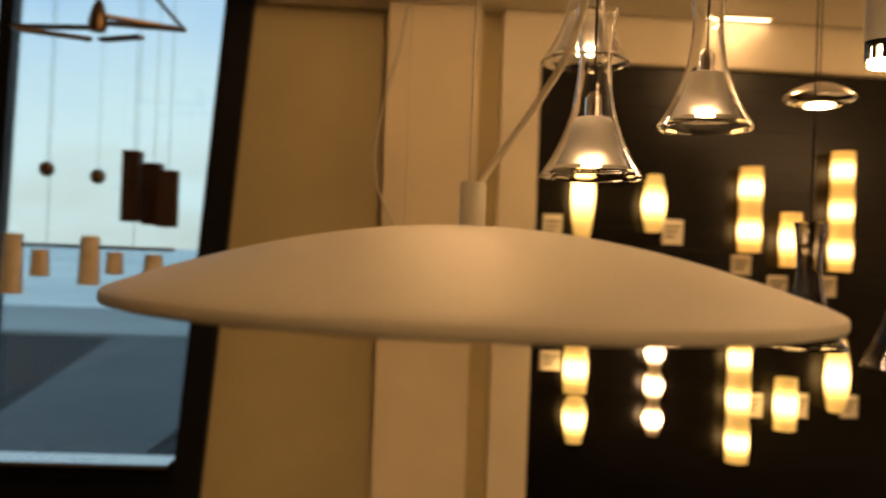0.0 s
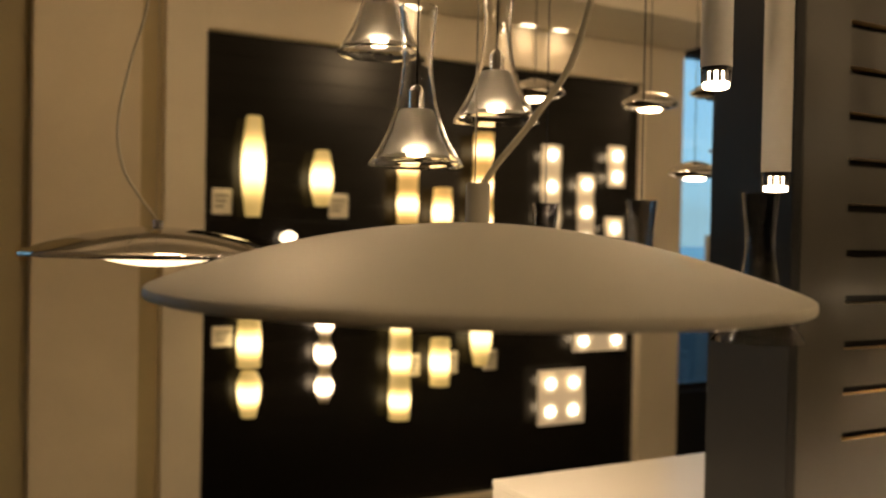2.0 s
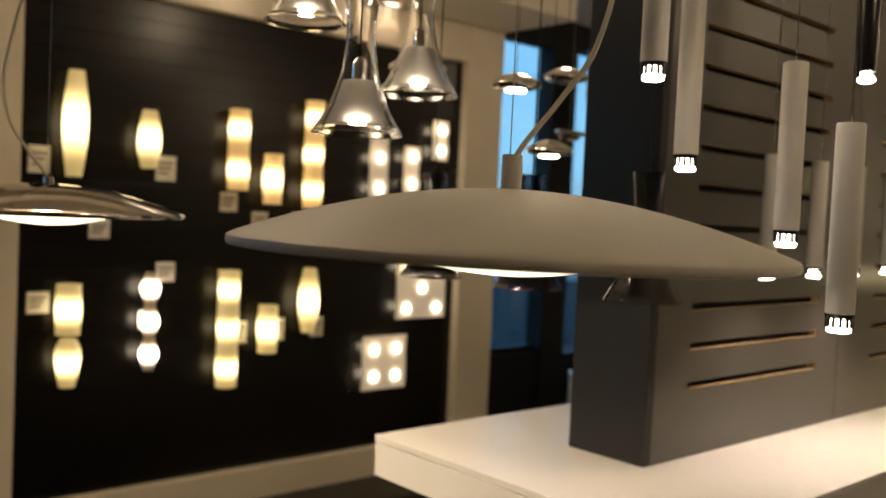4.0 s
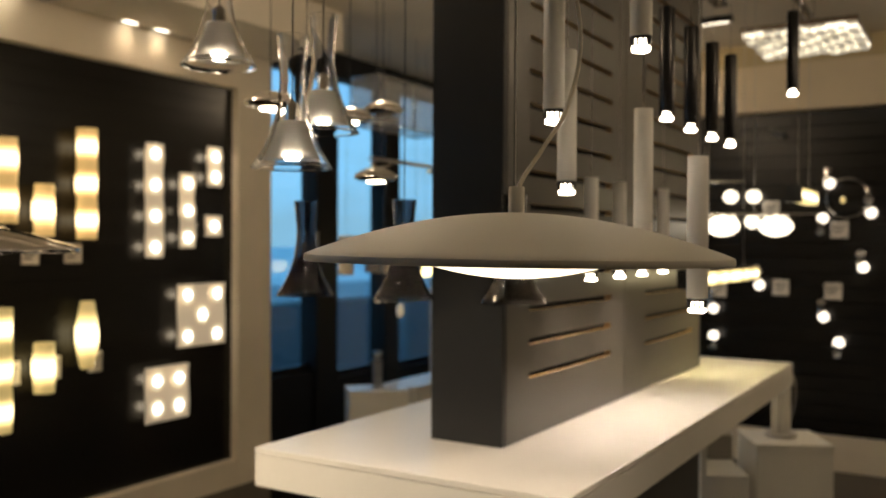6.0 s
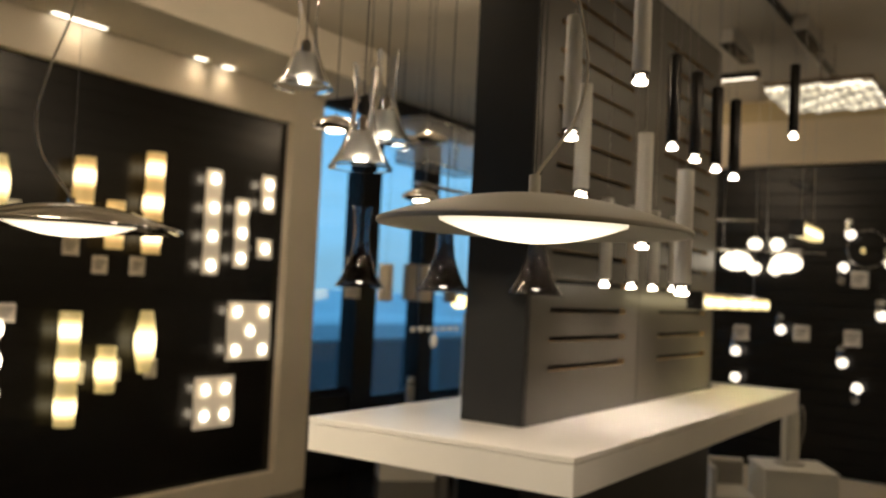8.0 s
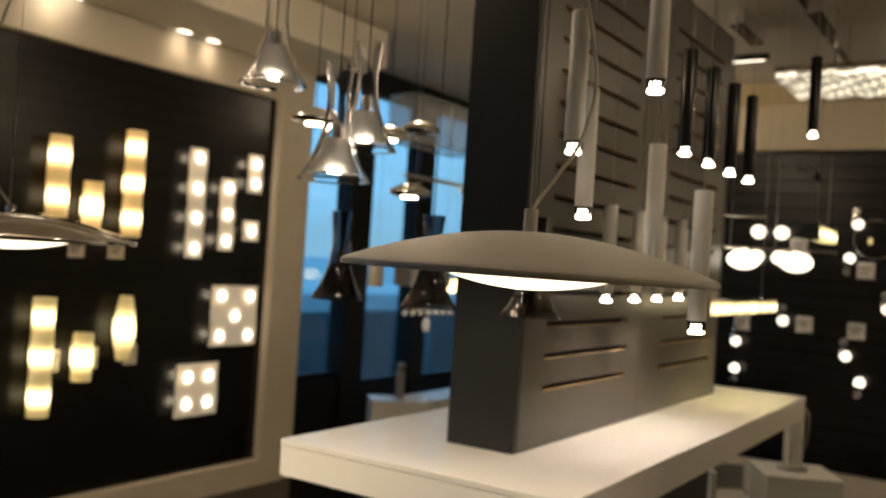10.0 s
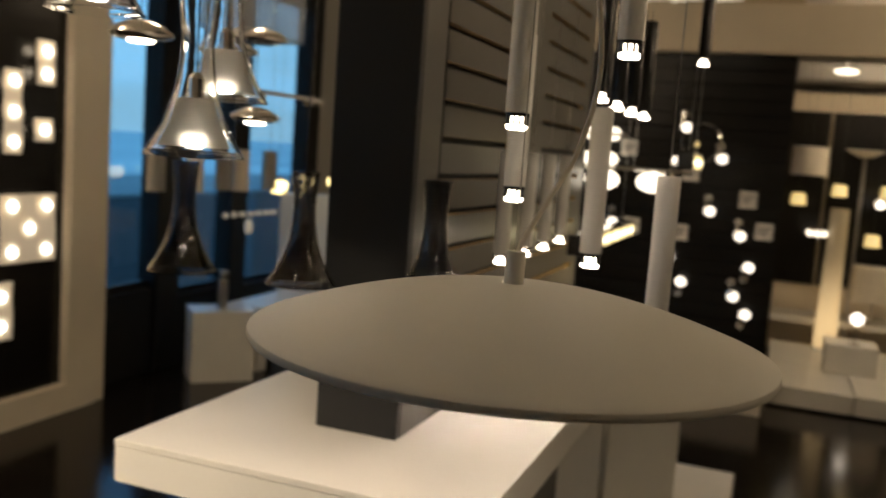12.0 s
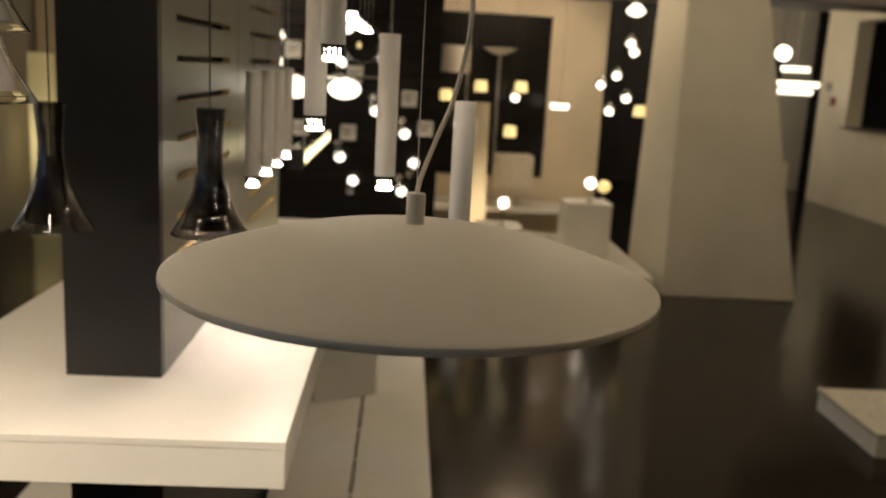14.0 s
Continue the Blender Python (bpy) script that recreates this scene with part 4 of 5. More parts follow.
def led_plate(x0, x1, z0, z1, spots, label, wave=0.0):
    """A satin plate held off the wall, with led discs on it."""
    t = thing("led_wall_lamp", (x0 + x1) / 2, YW, (z0 + z1) / 2, label, "wall lamp", "led wall lamps")
    a, b = (x1 - x0) / 2, (z1 - z0) / 2
    bm = bmesh.new()
    n = 16
    front, back = [], []
    for i in range(n + 1):
        z = -b + 2 * b * i / n
        w = a * (1 - wave * (0.5 + 0.5 * math.cos(2 * math.pi * len(spots) * i / n)))
        y = -0.072 - 0.004 * math.sin(2 * math.pi * i / n)
        front.append((bm.verts.new((-w, y, z)), bm.verts.new((w, y, z))))
        back.append((bm.verts.new((-w, y + 0.006, z)), bm.verts.new((w, y + 0.006, z))))
    for i in range(n):
        bm.faces.new((front[i][0], front[i][1], front[i + 1][1], front[i + 1][0]))
        bm.faces.new((back[i][0], back[i + 1][0], back[i + 1][1], back[i][1]))
        bm.faces.new((front[i][0], front[i + 1][0], back[i + 1][0], back[i][0]))
        bm.faces.new((front[i][1], back[i][1], back[i + 1][1], front[i + 1][1]))
    bm.faces.new((front[0][0], back[0][0], back[0][1], front[0][1]))
    bm.faces.new((front[n][0], front[n][1], back[n][1], back[n][0]))
    part("plate", bm, M_PLATE, t, "satin glass plate glowing softly")
    part("backbox", boxed(-0.018, 0.018, -0.066, 0, -0.03, 0.03, bevel=0.003), M_CHROME, t)
    for u, v in spots:
        ld = part("led", lathe([(0, 0.014), (0.014, 0.0125), (0.025, 0.008), (0.029, 0.0), (0.024, -0.010), (0.024, -0.026), (0, -0.029)], 20), M_LEDSPOT, t, "bright led disc")
        ld.matrix_basis = pose(u * a, -0.077, v * b, 90, 0, 0)
        # added emissive ring in place of the lens bloom
        rim = min(0.062, a * 0.97 if u == 0 else a * (1 - abs(u)) * 0.97)
        gl = part("glow_ring", lathe([(0.028, 0.0012), (rim, 0.0), (rim, -0.001), (0.028, -0.001)], 28), M_HALO, ld, "added glowing ring that imitates lens bloom round the led")
        gl.matrix_basis = pose(0, 0, 0.0012)


led_plate(2.510, 2.655, 1.484, 2.144, [(0, -0.82), (0, -0.27), (0, 0.27), (0, 0.82)], "tall satin strip wall lamp with four bright leds", 0.12)
led_plate(2.765, 2.895, 1.539, 1.989, [(0, -0.72), (0, 0.0), (0, 0.72)], "satin strip wall lamp with three bright leds", 0.12)
led_plate(2.985, 3.116, 1.920, 2.167, [(0, -0.5), (0, 0.5)], "short satin strip wall lamp with two bright leds", 0.08)
led_plate(2.975, 3.110, 1.610, 1.740, [(0, 0)], "small square satin wall lamp with one bright led")
led_plate(2.755, 3.140, 0.943, 1.321, [(-0.62, -0.66), (0.62, -0.66), (-0.62, 0.66), (0.62, 0.66), (0, 0)], "square satin wall lamp with five bright leds")
led_plate(2.520, 2.845, 0.526, 0.848, [(-0.5, -0.5), (0.5, -0.5), (-0.5, 0.5), (0.5, 0.5)], "square satin wall lamp with four bright leds")


def price_card(x, y, z, w, h, turn=0):
    t = thing("price_card", x, y, z, "small pale card with printed lines on the black wall", "card", "price cards")
    part("card", boxed(-w / 2, w / 2, -0.003, 0, -h / 2, h / 2, bevel=0.0008), M_CARD, t)
    for k in range(3):
        part("print_line", boxed(-w * 0.36, w * (0.36 - 0.12 * k), -0.0042, -0.003, h * (0.22 - 0.2 * k) - 0.006, h * (0.22 - 0.2 * k) + 0.006, bevel=0), M_INK, t)
    t.matrix_basis = t.matrix_basis @ pose(0, 0, 0, 0, 0, turn)


for x, z, w, h in ((2.096, 1.51, 0.105, 0.105), (1.847, 1.505, 0.10, 0.10), (1.66, 1.60, 0.10, 0.10), (0.71, 1.752, 0.095, 0.125), (1.31, 1.75, 0.105, 0.125), (0.722, 1.098, 0.098, 0.10), (1.325, 1.235, 0.10, 0.10),
                   (1.748, 0.908, 0.09, 0.12), (1.980, 0.912, 0.09, 0.125), (2.235, 0.915, 0.09, 0.115), (0.99, 1.44, 0.10, 0.09)):
    price_card(x, 3.698, z, w, h)

# ---- spot lamps on the end wall ----
XE = 5.783


def spot_wall_lamp(y, z, ty=0.0, tz=-1.0):
    """A clear bulb in a chrome cup on a short bent arm."""
    t = thing("spot_wall_lamp", XE, y, z, "chrome wall spot with a bright bulb on the black wall", "wall lamp", "wall spots")
    part("bulb", ball(0.037, -0.09, 0, 0, seg=16), M_SPOT, t, "bright frosted bulb")
    part("cup", lathe([(0.012, 0), (0.02, 0.004), (0.03, 0.03), (0.028, 0.03), (0.016, 0.006), (0, 0.006)], 20, m=Matrix.Translation((-0.09, ty * 0.05, -tz * 0.05)) @ pose(0, 0, 0, 180 if tz < 0 else 0, 0, 0)), M_CHROME, t)
    part("arm", tube(curve_points([(-0.09, ty * 0.05, -tz * 0.05), (-0.07, ty * 0.07, -tz * 0.085), (-0.012, ty * 0.06, -tz * 0.09)], 4), 0.005), M_CHROME, t)
    part("rose", lathe([(0, 0), (0.03, 0), (0.028, 0.012), (0, 0.014)], 20, m=Matrix.Translation((0, ty * 0.06, -tz * 0.09)) @ pose(0, 0, 0, 0, -90, 0)), M_CHROME, t)


for y, z, tz in ((0.449, 2.003, -1), (0.492, 1.762, 1), (0.188, 1.797, -1), (0.235, 1.428, -1), (0.015, 1.272, -1), (-0.063, 1.058, 1), (0.020, 0.846, -1), (-0.073, 0.726, 1),
                 (0.483, 1.080, -1), (0.383, 0.908, 1), (0.912, 1.290, -1), (1.237, 1.109, -1), (1.234, 0.908, 1)):
    spot_wall_lamp(y, z, 0.4, tz)
for y, z in ((1.118, 1.927), (0.955, 1.925), (1.122, 1.742), (0.965, 1.742)):
    t = thing("globe_wall_lamp", XE, y, z, "bright opal globe wall lamp on the black wall", "wall lamp", "globe wall lamps")
    part("globe", ball(0.052, -0.085, 0, 0, 1, 1, 0.92, seg=20), M_OPAL, t, "lit opal globe")
    part("rose", lathe([(0, 0), (0.035, 0), (0.032, 0.012), (0, 0.014)], 20, m=pose(0, 0, 0, 0, -90, 0)), M_CHROME, t)
    part("neck", tube([(-0.012, 0, 0), (-0.036, 0, 0)], 0.012, 12), M_CHROME, t)
t = thing("ring_wall_lamp", XE, 0.34, 1.90, "chrome ring wall lamp on the black wall", "wall lamp")
part("ring", tube([(-0.06, 0.135 * math.cos(2 * math.pi * k / 40), 0.135 * math.sin(2 * math.pi * k / 40)) for k in range(41)], 0.004, 8), M_CHROME, t)
part("stay", tube([(-0.06, 0, 0.135), (0, 0, 0.135)], 0.006), M_CHROME, t)
part("candle", lathe([(0, 0), (0.012, 0), (0.014, 0.03), (0, 0.045)], 16, m=Matrix.Translation((-0.06, 0.03, -0.03))), M_YELLOW, t, "small warm bulb")
for y, z in ((0.782, 1.272), (0.395, 1.684), (0.434, 1.256), (-0.009, 1.525), (-0.138, 1.312), (1.221, 1.247), (0.849, 1.836)):
    price_card(XE - 0.001, y, z, 0.115, 0.115, -90)
t = thing("small_wall_spot", XE, 0.80, 2.376, "small unlit steel spotlight on the black wall", "wall lamp")
part("rose", lathe([(0, 0), (0.03, 0), (0.03, 0.012), (0, 0.012)], 18, m=pose(0, 0, 0, 0, -90, 0)), M_DULL, t)
part("head", tube([(-0.03, 0.07, 0.03), (-0.09, -0.05, -0.03)], 0.022, 14), M_DULL, t)
part("arm", tube([(-0.01, 0, 0), (-0.05, 0.02, 0.01)], 0.006), M_DULL, t)

# ---- hanging things before the windows ----
t = thing("triple_box_pendant", -1.15, 3.4, 0, "cluster of dark brown rectangular pendant shades", "pendant lamp")
for x0, x1, z0, z1, y in ((-0.125, -0.05, 1.688, 2.003, 0.0), (-0.045, 0.03, 1.678, 1.956, 0.05), (0.034, 0.116, 1.669, 1.921, -0.02)):
    s = part("shade", boxed(x0, x1, y - 0.04, y + 0.04, z0, z1, bevel=0.003), M_BROWN, t)
    part("cable", tube([((x0 + x1) / 2, y, z1), ((x0 + x1) / 2, y, CEIL)], 0.0015, 6), M_CABLE, s)
for x, z in ((-1.613, 1.907), (-1.389, 1.883)):
    t = thing("ball_pendant", x, 3.4, z, "small bronze ball pendant before the window", "pendant lamp", "ball pendants")
    part("ball", ball(0.034, seg=18), M_BRONZE, t)
    part("cable", tube([(0, 0, 0.033), (0, 0, CEIL - z)], 0.001, 6), M_CABLE, t)
t = thing("drum_chandelier", -1.4, 3.4, 0, "dark bar chandelier with cream drum shades", "pendant lamp")
part("bar", tube([(-0.42, 0, 1.569), (0.36, 0, 1.569)], 0.008), M_BRONZE, t)
for x, z0, z1, r in ((-0.345, 1.35, 1.617, 0.048), (-0.01, 1.40, 1.617, 0.048), (-0.225, 1.43, 1.55, 0.043), (0.10, 1.45, 1.55, 0.04), (0.27, 1.44, 1.545, 0.045)):
    part("shade", lathe([(r * 0.85, z1), (r, z0), (r - 0.003, z0), (r * 0.85 - 0.003, z1 - 0.002), (0, z1 - 0.002), (0, z1)], 28), M_CREAM, t, "cream drum shade")
for k, x in zip([o for o in t.children if o.name.startswith("shade")], (-0.345, -0.01, -0.225, 0.10, 0.27)):
    k.matrix_basis = pose(x, 0, 0)
for x in (-0.2, 0.18):
    part("cable", tube([(x, 0, 1.569), (x, 0, CEIL)], 0.0015, 6), M_CABLE, t)
t = thing("blade_chandelier", -1.28, 3.0, 0, "bronze chandelier of crossed flat blades", "pendant lamp")
part("hub", lathe([(0, 2.43), (0.03, 2.435), (0.04, 2.47), (0.025, 2.53), (0.012, 2.56), (0, 2.56)], 20), M_BRONZE, t)
for a, z, ln in ((8, 2.47, 0.34), (172, 2.45, 0.36), (205, 2.40, 0.30), (-25, 2.40, 0.22), (30, 2.50, 0.30)):
    bl = part("blade", boxed(0.02, ln, -0.022, 0.022, -0.007, 0.007, bevel=0.004), M_BRONZE, t)
    bl.matrix_basis = pose(0, 0, z, 0, 0, a)
part("stay", tube([(0.34, 0.03, 2.46), (0.19, 0.02, 2.62), (0.0, 0, 2.60)], 0.008), M_BRONZE, t)
part("cable", tube([(0, 0, 2.55), (0, 0, CEIL)], 0.004), M_CABLE, t)


def shade_pendant(x, y, z, r, h, mat, label):
    t = thing("shade_pendant", x, y, z, label, "pendant lamp", "shade pendants")
    part("shade", lathe([(r * 0.97, h / 2), (r, -h / 2), (r - 0.003, -h / 2), (r * 0.97 - 0.003, h / 2 - 0.003), (0, h / 2 - 0.003), (0, h / 2)], 28), mat, t)
    part("cable", tube([(0, 0, h / 2), (0, 0, CEIL - z)], 0.0012, 6), M_CABLE, t)


for x, y, z, mat, label in ((3.28, 3.05, 1.51, M_GREYMETAL, "grey cylinder shade pendant before the window"), (3.70, 3.10, 1.493, M_CREAM, "cream cylinder shade pendant before the window"),
                            (3.92, 3.05, 1.505, M_GREYMETAL, "grey cylinder shade pendant before the window"), (4.04, 3.00, 1.502, M_CREAM, "cream cylinder shade pendant before the window"),
                            (4.45, 3.05, 1.50, M_GREYMETAL, "grey cylinder shade pendant before the window")):
    shade_pendant(x, y, z, 0.052, 0.26, mat, label)
for x, y, z, r in ((4.79, 3.18, 1.388, 0.068), (5.12, 3.18, 1.405, 0.060), (5.50, 3.10, 1.415, 0.058)):
    t = thing("yellow_globe_pendant", x, y, z, "pendant with a lit yellow glass dome under a chrome cap", "pendant lamp", "yellow dome pendants")
    part("globe", lathe([(0, -r), (r * 0.6, -r * 0.86), (r * 0.92, -r * 0.45), (r, 0), (r * 0.92, r * 0.3), (r * 0.5, r * 0.45), (0, r * 0.5)], 28), M_YELLOW_BRIGHT, t, "lit yellow glass dome")
    part("cap", lathe([(0, r * 0.48), (r * 0.55, r * 0.46), (r * 0.3, r * 0.8), (0.008, r * 0.95), (0, r * 0.95)], 20), M_CHROME, t)
    part("cable", tube([(0, 0, r * 0.9), (0, 0, CEIL - z)], 0.0012, 6), M_CABLE, t)
# wire box chandelier
t = thing("box_chandelier", 4.60, 3.30, 0, "chrome wire box chandelier with milky acrylic panes", "pendant lamp")
bm = bmesh.new()
for z in (2.42, 2.76):
    for a, b in (((-0.42, -0.13), (0.42, -0.13)), ((0.42, -0.13), (0.42, 0.13)), ((0.42, 0.13), (-0.42, 0.13)), ((-0.42, 0.13), (-0.42, -0.13))):
        tube([(*a, z), (*b, z)], 0.007, 6, bm)
for x in (-0.42, 0.0, 0.42):
    for y in (-0.13, 0.13):
        tube([(x, y, 2.42), (x, y, 2.76)], 0.005, 6, bm)
part("frame", bm, M_CHROME, t)
for y in (-0.128, 0.128):
    part("pane", boxed(-0.41, 0.41, y - 0.002, y + 0.002, 2.43, 2.75, bevel=0), M_ACRYLIC, t, "milky acrylic pane")
for x in (-0.418, 0.418):
    part("pane", boxed(x - 0.002, x + 0.002, -0.12, 0.12, 2.43, 2.75, bevel=0), M_ACRYLIC, t, "milky acrylic pane")
for x in (-0.28, 0.28):
    part("cable", tube([(x, 0.0, 2.76), (x, 0.0, CEIL)], 0.0015, 6), M_STEEL, t)
    part("hanger", tube([(x, -0.13, 2.76), (x, 0.13, 2.76)], 0.004, 6), M_CHROME, t)

# thin rod chandelier with glass drops
t = thing("drop_chandelier", 5.03, 3.56, 0, "thin rod chandelier with small glass drops", "pendant lamp")
part("rod", tube([(-0.36, 0, 1.145), (0.36, 0, 1.145)], 0.005), M_CHROME, t)
for k in range(7):
    part("drop", ball(0.020, -0.33 + 0.11 * k, 0, 1.130, seg=12), M_PLATE, t, "small glass drop")
part("pendant_drop", ball(0.030, -0.02, 0, 1.03, 1, 1, 2.0, seg=14), M_PLATE, t, "long glass drop")
part("link", tube([(-0.02, 0, 1.085), (-0.02, 0, 1.145)], 0.002), M_CHROME, t)
for x in (-0.25, 0.25):
    part("cable", tube([(x, 0, 1.145), (x, 0, CEIL)], 0.001, 6), M_STEEL, t)
# slim steel arm lamps above the dishes
t = thing("rod_pendant", 1.75, 1.35, 0, "slim steel bar pendant with two small heads", "pendant lamp")
part("bar", boxed(-0.18, 0.30, -0.012, 0.012, 1.86, 1.872, bevel=0.002), M_STEEL, t)
for x in (-0.12, 0.24):
    part("head", lathe([(0, 0), (0.03, 0), (0.034, 0.014), (0, 0.02)], 18, m=Matrix.Translation((x, 0, 1.842))), M_CHROME, t)
    part("cable", tube([(x, 0, 1.872), (x, 0, CEIL)], 0.001, 6), M_STEEL, t)

# ---- the next bay ----
pedestal(6.77, 7.15, -1.84, -1.43, 0.16, 0.665, "white box pedestal on the far platform")
pedestal(6.90, 7.30, -1.08, -0.68, 0.16, 0.39, "low white box pedestal on the far platform")


def bulb_lamp(x, y, z0, z1, label):
    t = thing("bulb_table_lamp", x, y, z0, label, "table lamp", "bulb table lamps")
    part("base", lathe([(0, 0), (0.045, 0), (0.045, 0.012), (0.008, 0.018), (0.006, z1 - z0 - 0.06), (0.018, z1 - z0 - 0.05), (0, z1 - z0 - 0.045)], 24), M_CHROME, t)
    part("bulb", ball(0.048, 0, 0, z1 - z0, seg=20), M_BULB, t, "bright glass globe")


bulb_lamp(6.86, -1.645, 0.665, 0.835, "small table lamp with a bright globe on a pedestal")
bulb_lamp(7.0, -0.90, 0.39, 0.605, "small table lamp with a bright globe on a low pedestal")
t = thing("wall_shelf", 8.0, -2.0, 0, "white low shelf along the back wall", "shelf")
part("top", boxed(0, 0.5, 0, 2.4, 0.36, 0.42, bevel=0.004), M_WHITE, t)
for y in (0.0, 1.17, 2.34):
    part("support", boxed(0.05, 0.45, y, y + 0.06, 0, 0.36, bevel=0.003), M_WHITE, t)
t = thing("tall_glow_lamp", 7.9, -0.73, 0, "tall slim white floor lamp glowing near its foot", "floor lamp")
part("foot", lathe([(0, 0.16), (0.10, 0.16), (0.10, 0.18), (0, 0.185)], 24), M_STEEL, t)
part("shade", lathe([(0, 0.18), (0.10, 0.185), (0.085, 0.8), (0.08, 1.45), (0, 1.455)], 28), lit_glass("lit_paper_shade", (1.0, 0.70, 0.34), 0.04, 0.6, 0.6, (0.40, 0.35, 0.26), phase=-0.6), t, "tall paper shade")
t = thing("tall_yellow_lamp", 8.1, 3.58, 0, "tall yellow paper floor lamp glowing by the grey wall", "floor lamp")
part("foot", lathe([(0, 0), (0.11, 0), (0.11, 0.02), (0, 0.025)], 24), M_STEEL, t)
part("shade", lathe([(0, 0.025), (0.12, 0.03), (0.125, 0.6), (0.12, 1.70), (0, 1.705)], 28), lit_glass("lit_yellow_paper", (1.0, 0.78, 0.34), 0.12, 0.42, 1.0, (0.45, 0.40, 0.26)), t, "tall yellow paper shade")
t = thing("uplight_floor_lamp", 8.15, -0.90, 0, "slim floor lamp with a wide bowl shade", "floor lamp")
part("foot", lathe([(0, 0), (0.13, 0), (0.13, 0.02), (0, 0.025)], 28), M_STEEL, t)
part("pole", tube([(0, 0, 0.02), (0, 0, 1.93)], 0.012, 10), M_STEEL, t)
part("bowl", lathe([(0, 1.92), (0.06, 1.925), (0.17, 1.985), (0.165, 1.988), (0.05, 1.935), (0, 1.932)], 32), M_CREAM, t)


def small_pendant(x, y, z, shape, mat, label):
    t = thing("far_pendant", x, y, z, label, "pendant lamp", "lamps in the next bay")
    if shape == "drum":
        part("shade", lathe([(0, 0.055), (0.055, 0.055), (0.065, -0.05), (0, -0.05)], 24), mat, t)
    elif shape == "wide":
        part("shade", lathe([(0, 0.13), (0.15, 0.13), (0.155, -0.12), (0, -0.12)], 28), mat, t)
    elif shape == "oval":
        part("shade", ball(0.045, sx=1, sy=2.3, sz=1), M_GLASS, t, "clear glass oval")
        for k in range(3):
            part("bulb", ball(0.022, 0, -0.055 + 0.055 * k, -0.008, seg=12), mat, t, "bright bulb")
    elif shape == "cone":
        part("shade", lathe([(0, 0.075), (0.03, 0.07), (0.085, 0.01), (0.09, -0.01), (0.06, -0.03), (0.035, -0.045), (0, -0.05)], 28), mat, t)
    else:
        part("shade", ball(0.055), M_GLASS, t, "clear glass globe")
        part("bulb", ball(0.027, 0, 0, -0.012, seg=14), mat, t, "bright bulb")
        part("cap", lathe([(0, 0.052), (0.022, 0.05), (0.018, 0.072), (0, 0.075)], 18), M_CHROME, t)
    part("cable", tube([(0, 0, 0.05), (0, 0, CEIL - z)], 0.0015, 6), M_CABLE, t)


for y, z, shape, mat, label in ((-0.43, 1.85, "wide", M_CREAM, "cream drum pendant in the next bay"), (-0.37, 1.51, "drum", M_YELLOW, "small lit yellow shade pendant"), (-0.70, 1.61, "drum", M_YELLOW, "small lit yellow shade pendant"),
                                (-1.09, 1.62, "drum", M_YELLOW, "small lit yellow shade pendant"), (-1.01, 1.19, "drum", M_YELLOW, "small lit yellow shade pendant"), (-1.04, 1.53, "ball", M_BULB, "bright glass globe pendant"),
                                (-1.48, 1.465, "oval", M_BULB, "bright oval glass pendant"), (-0.555, 1.225, "oval", M_OPAL, "bright oval glass pendant"), (-1.86, 1.695, "ball", M_BULB, "bright glass globe pendant"), (-2.01, 1.79, "ball", M_BULB, "bright glass globe pendant"),
                                (-2.12, 1.58, "ball", M_BULB, "bright glass globe pendant"), (-1.965, 1.45, "ball", M_BULB, "bright glass globe pendant"), (-2.16, 2.02, "ball", M_BULB, "bright glass globe pendant"), (-2.12, 2.10, "ball", M_BULB, "bright glass globe pendant"), (-2.14, 2.39, "cone", M_OPAL, "bright opal cone pendant"),
                                (-2.27, 1.45, "drum", M_YELLOW, "small lit yellow shade pendant")):
    small_pendant(7.8, y, z, shape, mat, label)
t = thing("yellow_table_lamp", 8.1, -2.05, 0.42, "small lit yellow table lamp on the shelf", "table lamp")
part("base", lathe([(0, 0), (0.05, 0), (0.05, 0.01), (0.01, 0.02), (0.01, 0.15), (0, 0.15)], 20), M_CHROME, t)
part("shade", ball(0.07, 0, 0, 0.24, sz=0.9), M_YELLOW, t)
t = thing("boxy_shade_lamp", 8.1, -1.10, 0.42, "table lamp with a square cream shade on the shelf", "table lamp")
part("base", lathe([(0, 0), (0.06, 0), (0.06, 0.01), (0.01, 0.02), (0.01, 0.2), (0, 0.2)], 20), M_CHROME, t)
part("shade", boxed(-0.17, 0.17, -0.19, 0.19, 0.2, 0.52, bevel=0.006), M_CREAM, t)
for y in (-0.64, -1.56):
    t = thing("bay_ceiling_lamp", 7.8, y, CEIL, "bright flush lamp on a drop rod in the next bay", "ceiling light", "bay ceiling lamps")
    part("rod", tube([(0, 0, 0), (0, 0, -0.38)], 0.006), M_STEEL, t)
    part("dish", ball(0.06, 0, 0, -0.40, 1, 1.7, 0.45), M_OPAL, t, "bright glass dish")
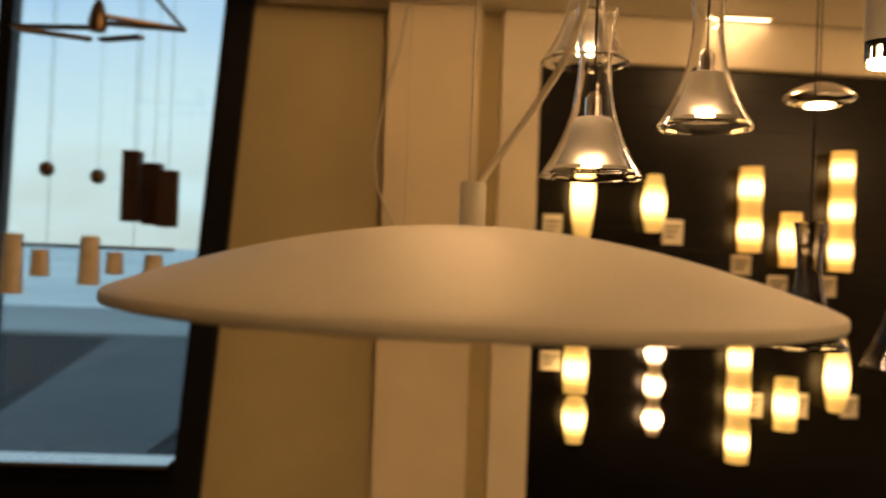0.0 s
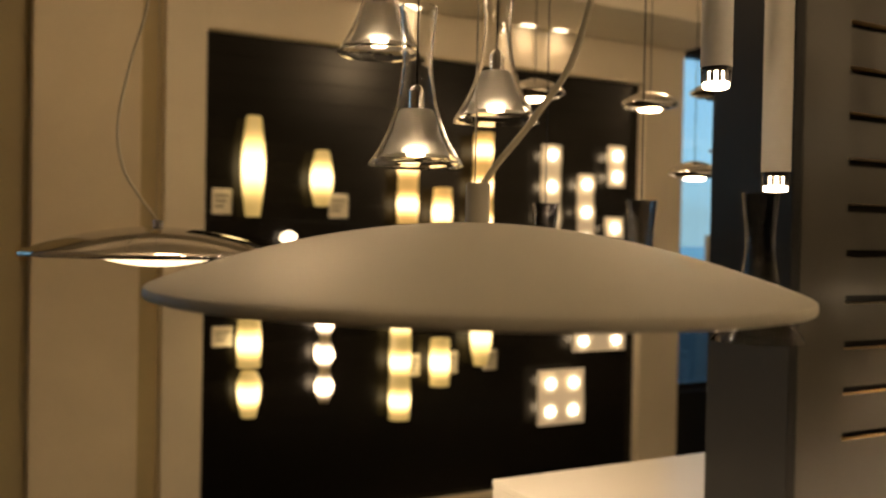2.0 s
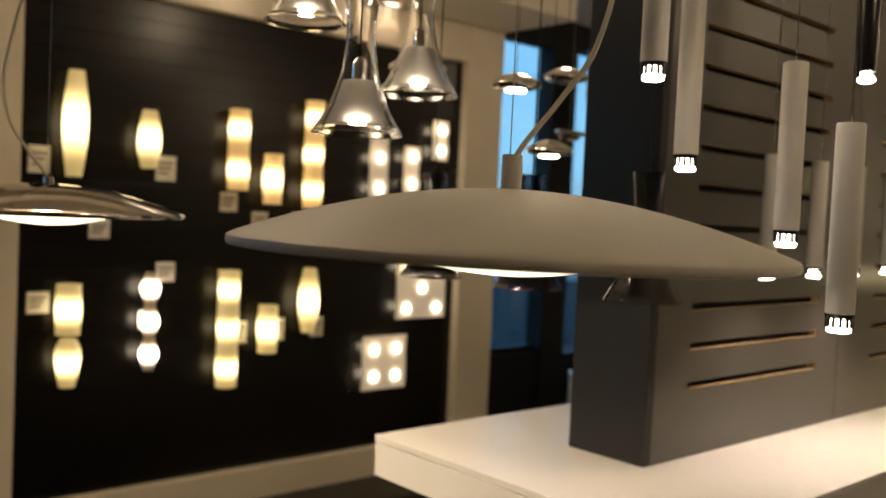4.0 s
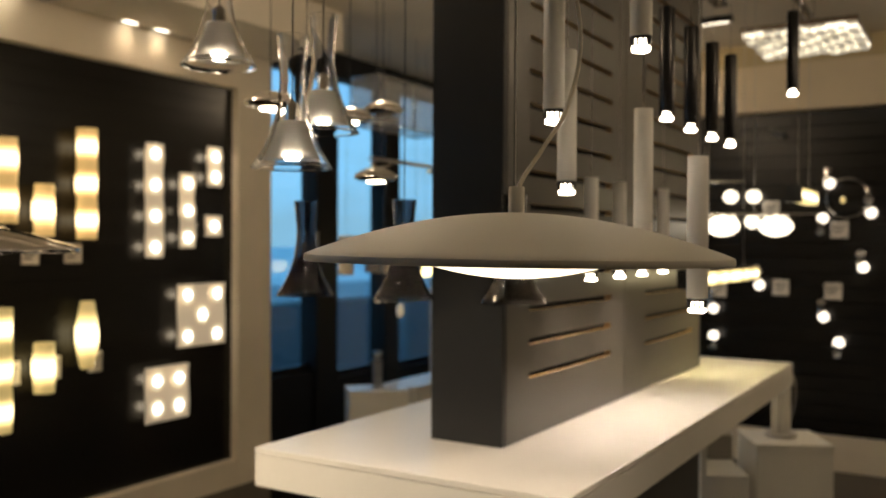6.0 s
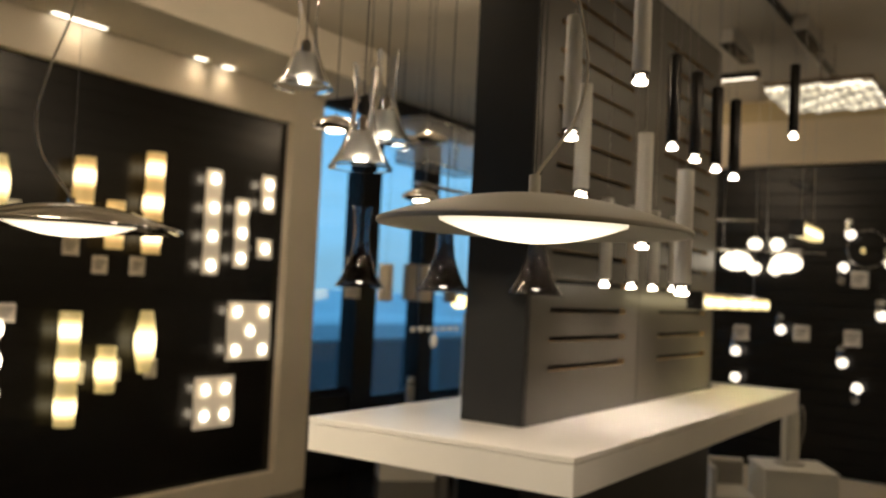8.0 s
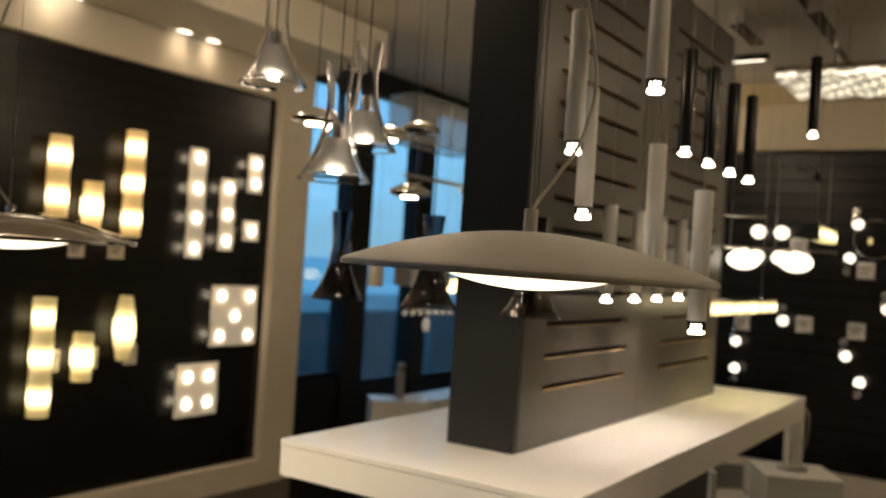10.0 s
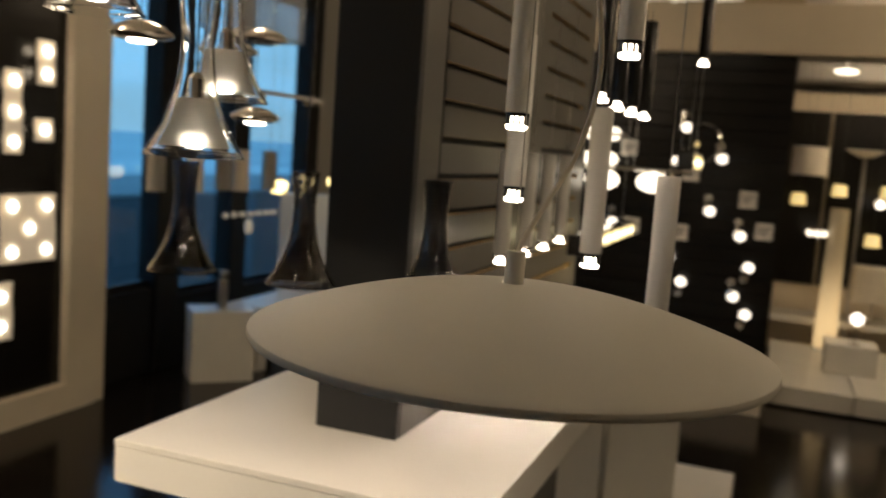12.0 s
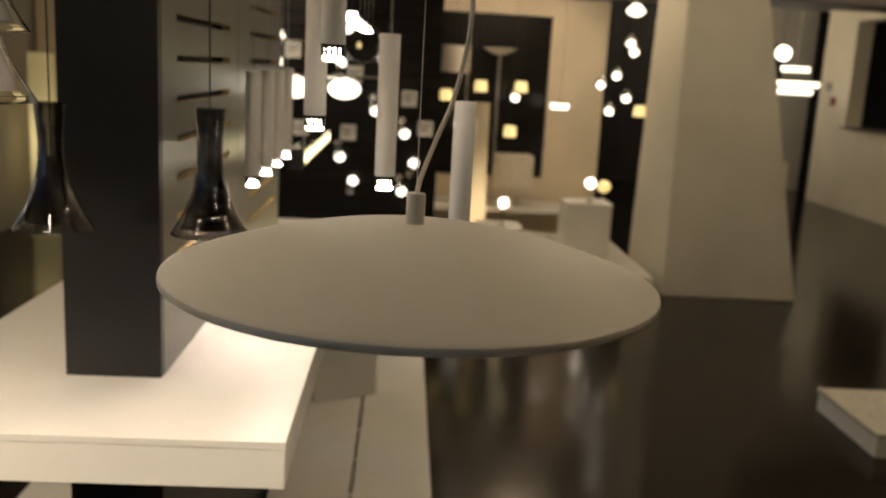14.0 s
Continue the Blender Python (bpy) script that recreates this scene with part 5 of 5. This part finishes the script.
# lamps seen down the aisle
t = thing("aisle_chandelier", 12.6, -5.85, CEIL, "large tiered chandelier of bright glass at the end of the aisle", "chandelier")
part("rod", tube([(0, 0, 0), (0, 0, -1.0)], 0.01), M_STEEL, t)
for z, half, n, r in ((-1.02, 0.22, 6, 0.040), (-1.24, 0.40, 10, 0.042), (-1.36, 0.32, 8, 0.036)):
    tier = part("tier", boxed(-0.10, 0.10, -half, half, z + 0.036, z + 0.052, bevel=0.006), M_CHROME, t, "chrome tier bar")
    for k in range(n):
        part("glass_drop", ball(r, 0, -half + 2 * half * (k + 0.5) / n, z, 1, 1, 1.1, seg=12), M_OPAL, tier, "bright glass drop")
for y, z in ((-5.55, 2.25), (-5.5, 1.1)):
    t = thing("aisle_globe", 12.4, y, z, "bright hanging globe down the aisle", "pendant lamp", "aisle globes")
    part("globe", ball(0.11), M_BULB, t)
    part("cable", tube([(0, 0, 0.1), (0, 0, CEIL - z)], 0.003, 6), M_CABLE, t)
structure("window_aisle_end", boxed(14.3, 14.38, -6.9, -4.4, 0.0, CEIL, bevel=0.01), M_NORTH, "pale framed partition at the aisle's end", "partition")
for y0, y1, z0, z1 in ((-6.35, -5.35, 1.55, 2.45), (-6.35, -5.35, 0.62, 1.45)):
    structure("window_aisle_dark", boxed(14.27, 14.298, y0, y1, z0, z1, bevel=0.005), M_BLACK, "dark glazing at the aisle's end", "window")
t = thing("aisle_sideboard", 13.2, -6.2, 0, "low pale sideboard at the end of the aisle", "sideboard")
part("body", boxed(0, 0.5, 0, 1.1, 0.08, 0.55, bevel=0.006), M_FRAME, t)
part("foot", boxed(0.05, 0.45, 0.05, 1.05, 0, 0.08, bevel=0.003), M_CHAR, t, "dark recessed foot")

# ---- boards of the black walls, last ----
me = mesh_of("board", boxed(0, 2.653, 0, 0.022, 0.0008, 0.0988, bevel=0.0012), M_BOARD)
for k in range(24):
    ob = new("board", me)
    ob.parent = display
    ob.matrix_basis = pose(0.617, 3.70, 0.172 + 0.0997 * k)
me = mesh_of("board", boxed(0, 0.022, 0, 2.235, 0.0008, 0.0988, bevel=0.0012), M_BOARD)
for k in range(22):
    ob = new("board", me)
    ob.parent = end_panel
    ob.matrix_basis = pose(5.783, -0.235, 0.25 + 0.1034 * k)
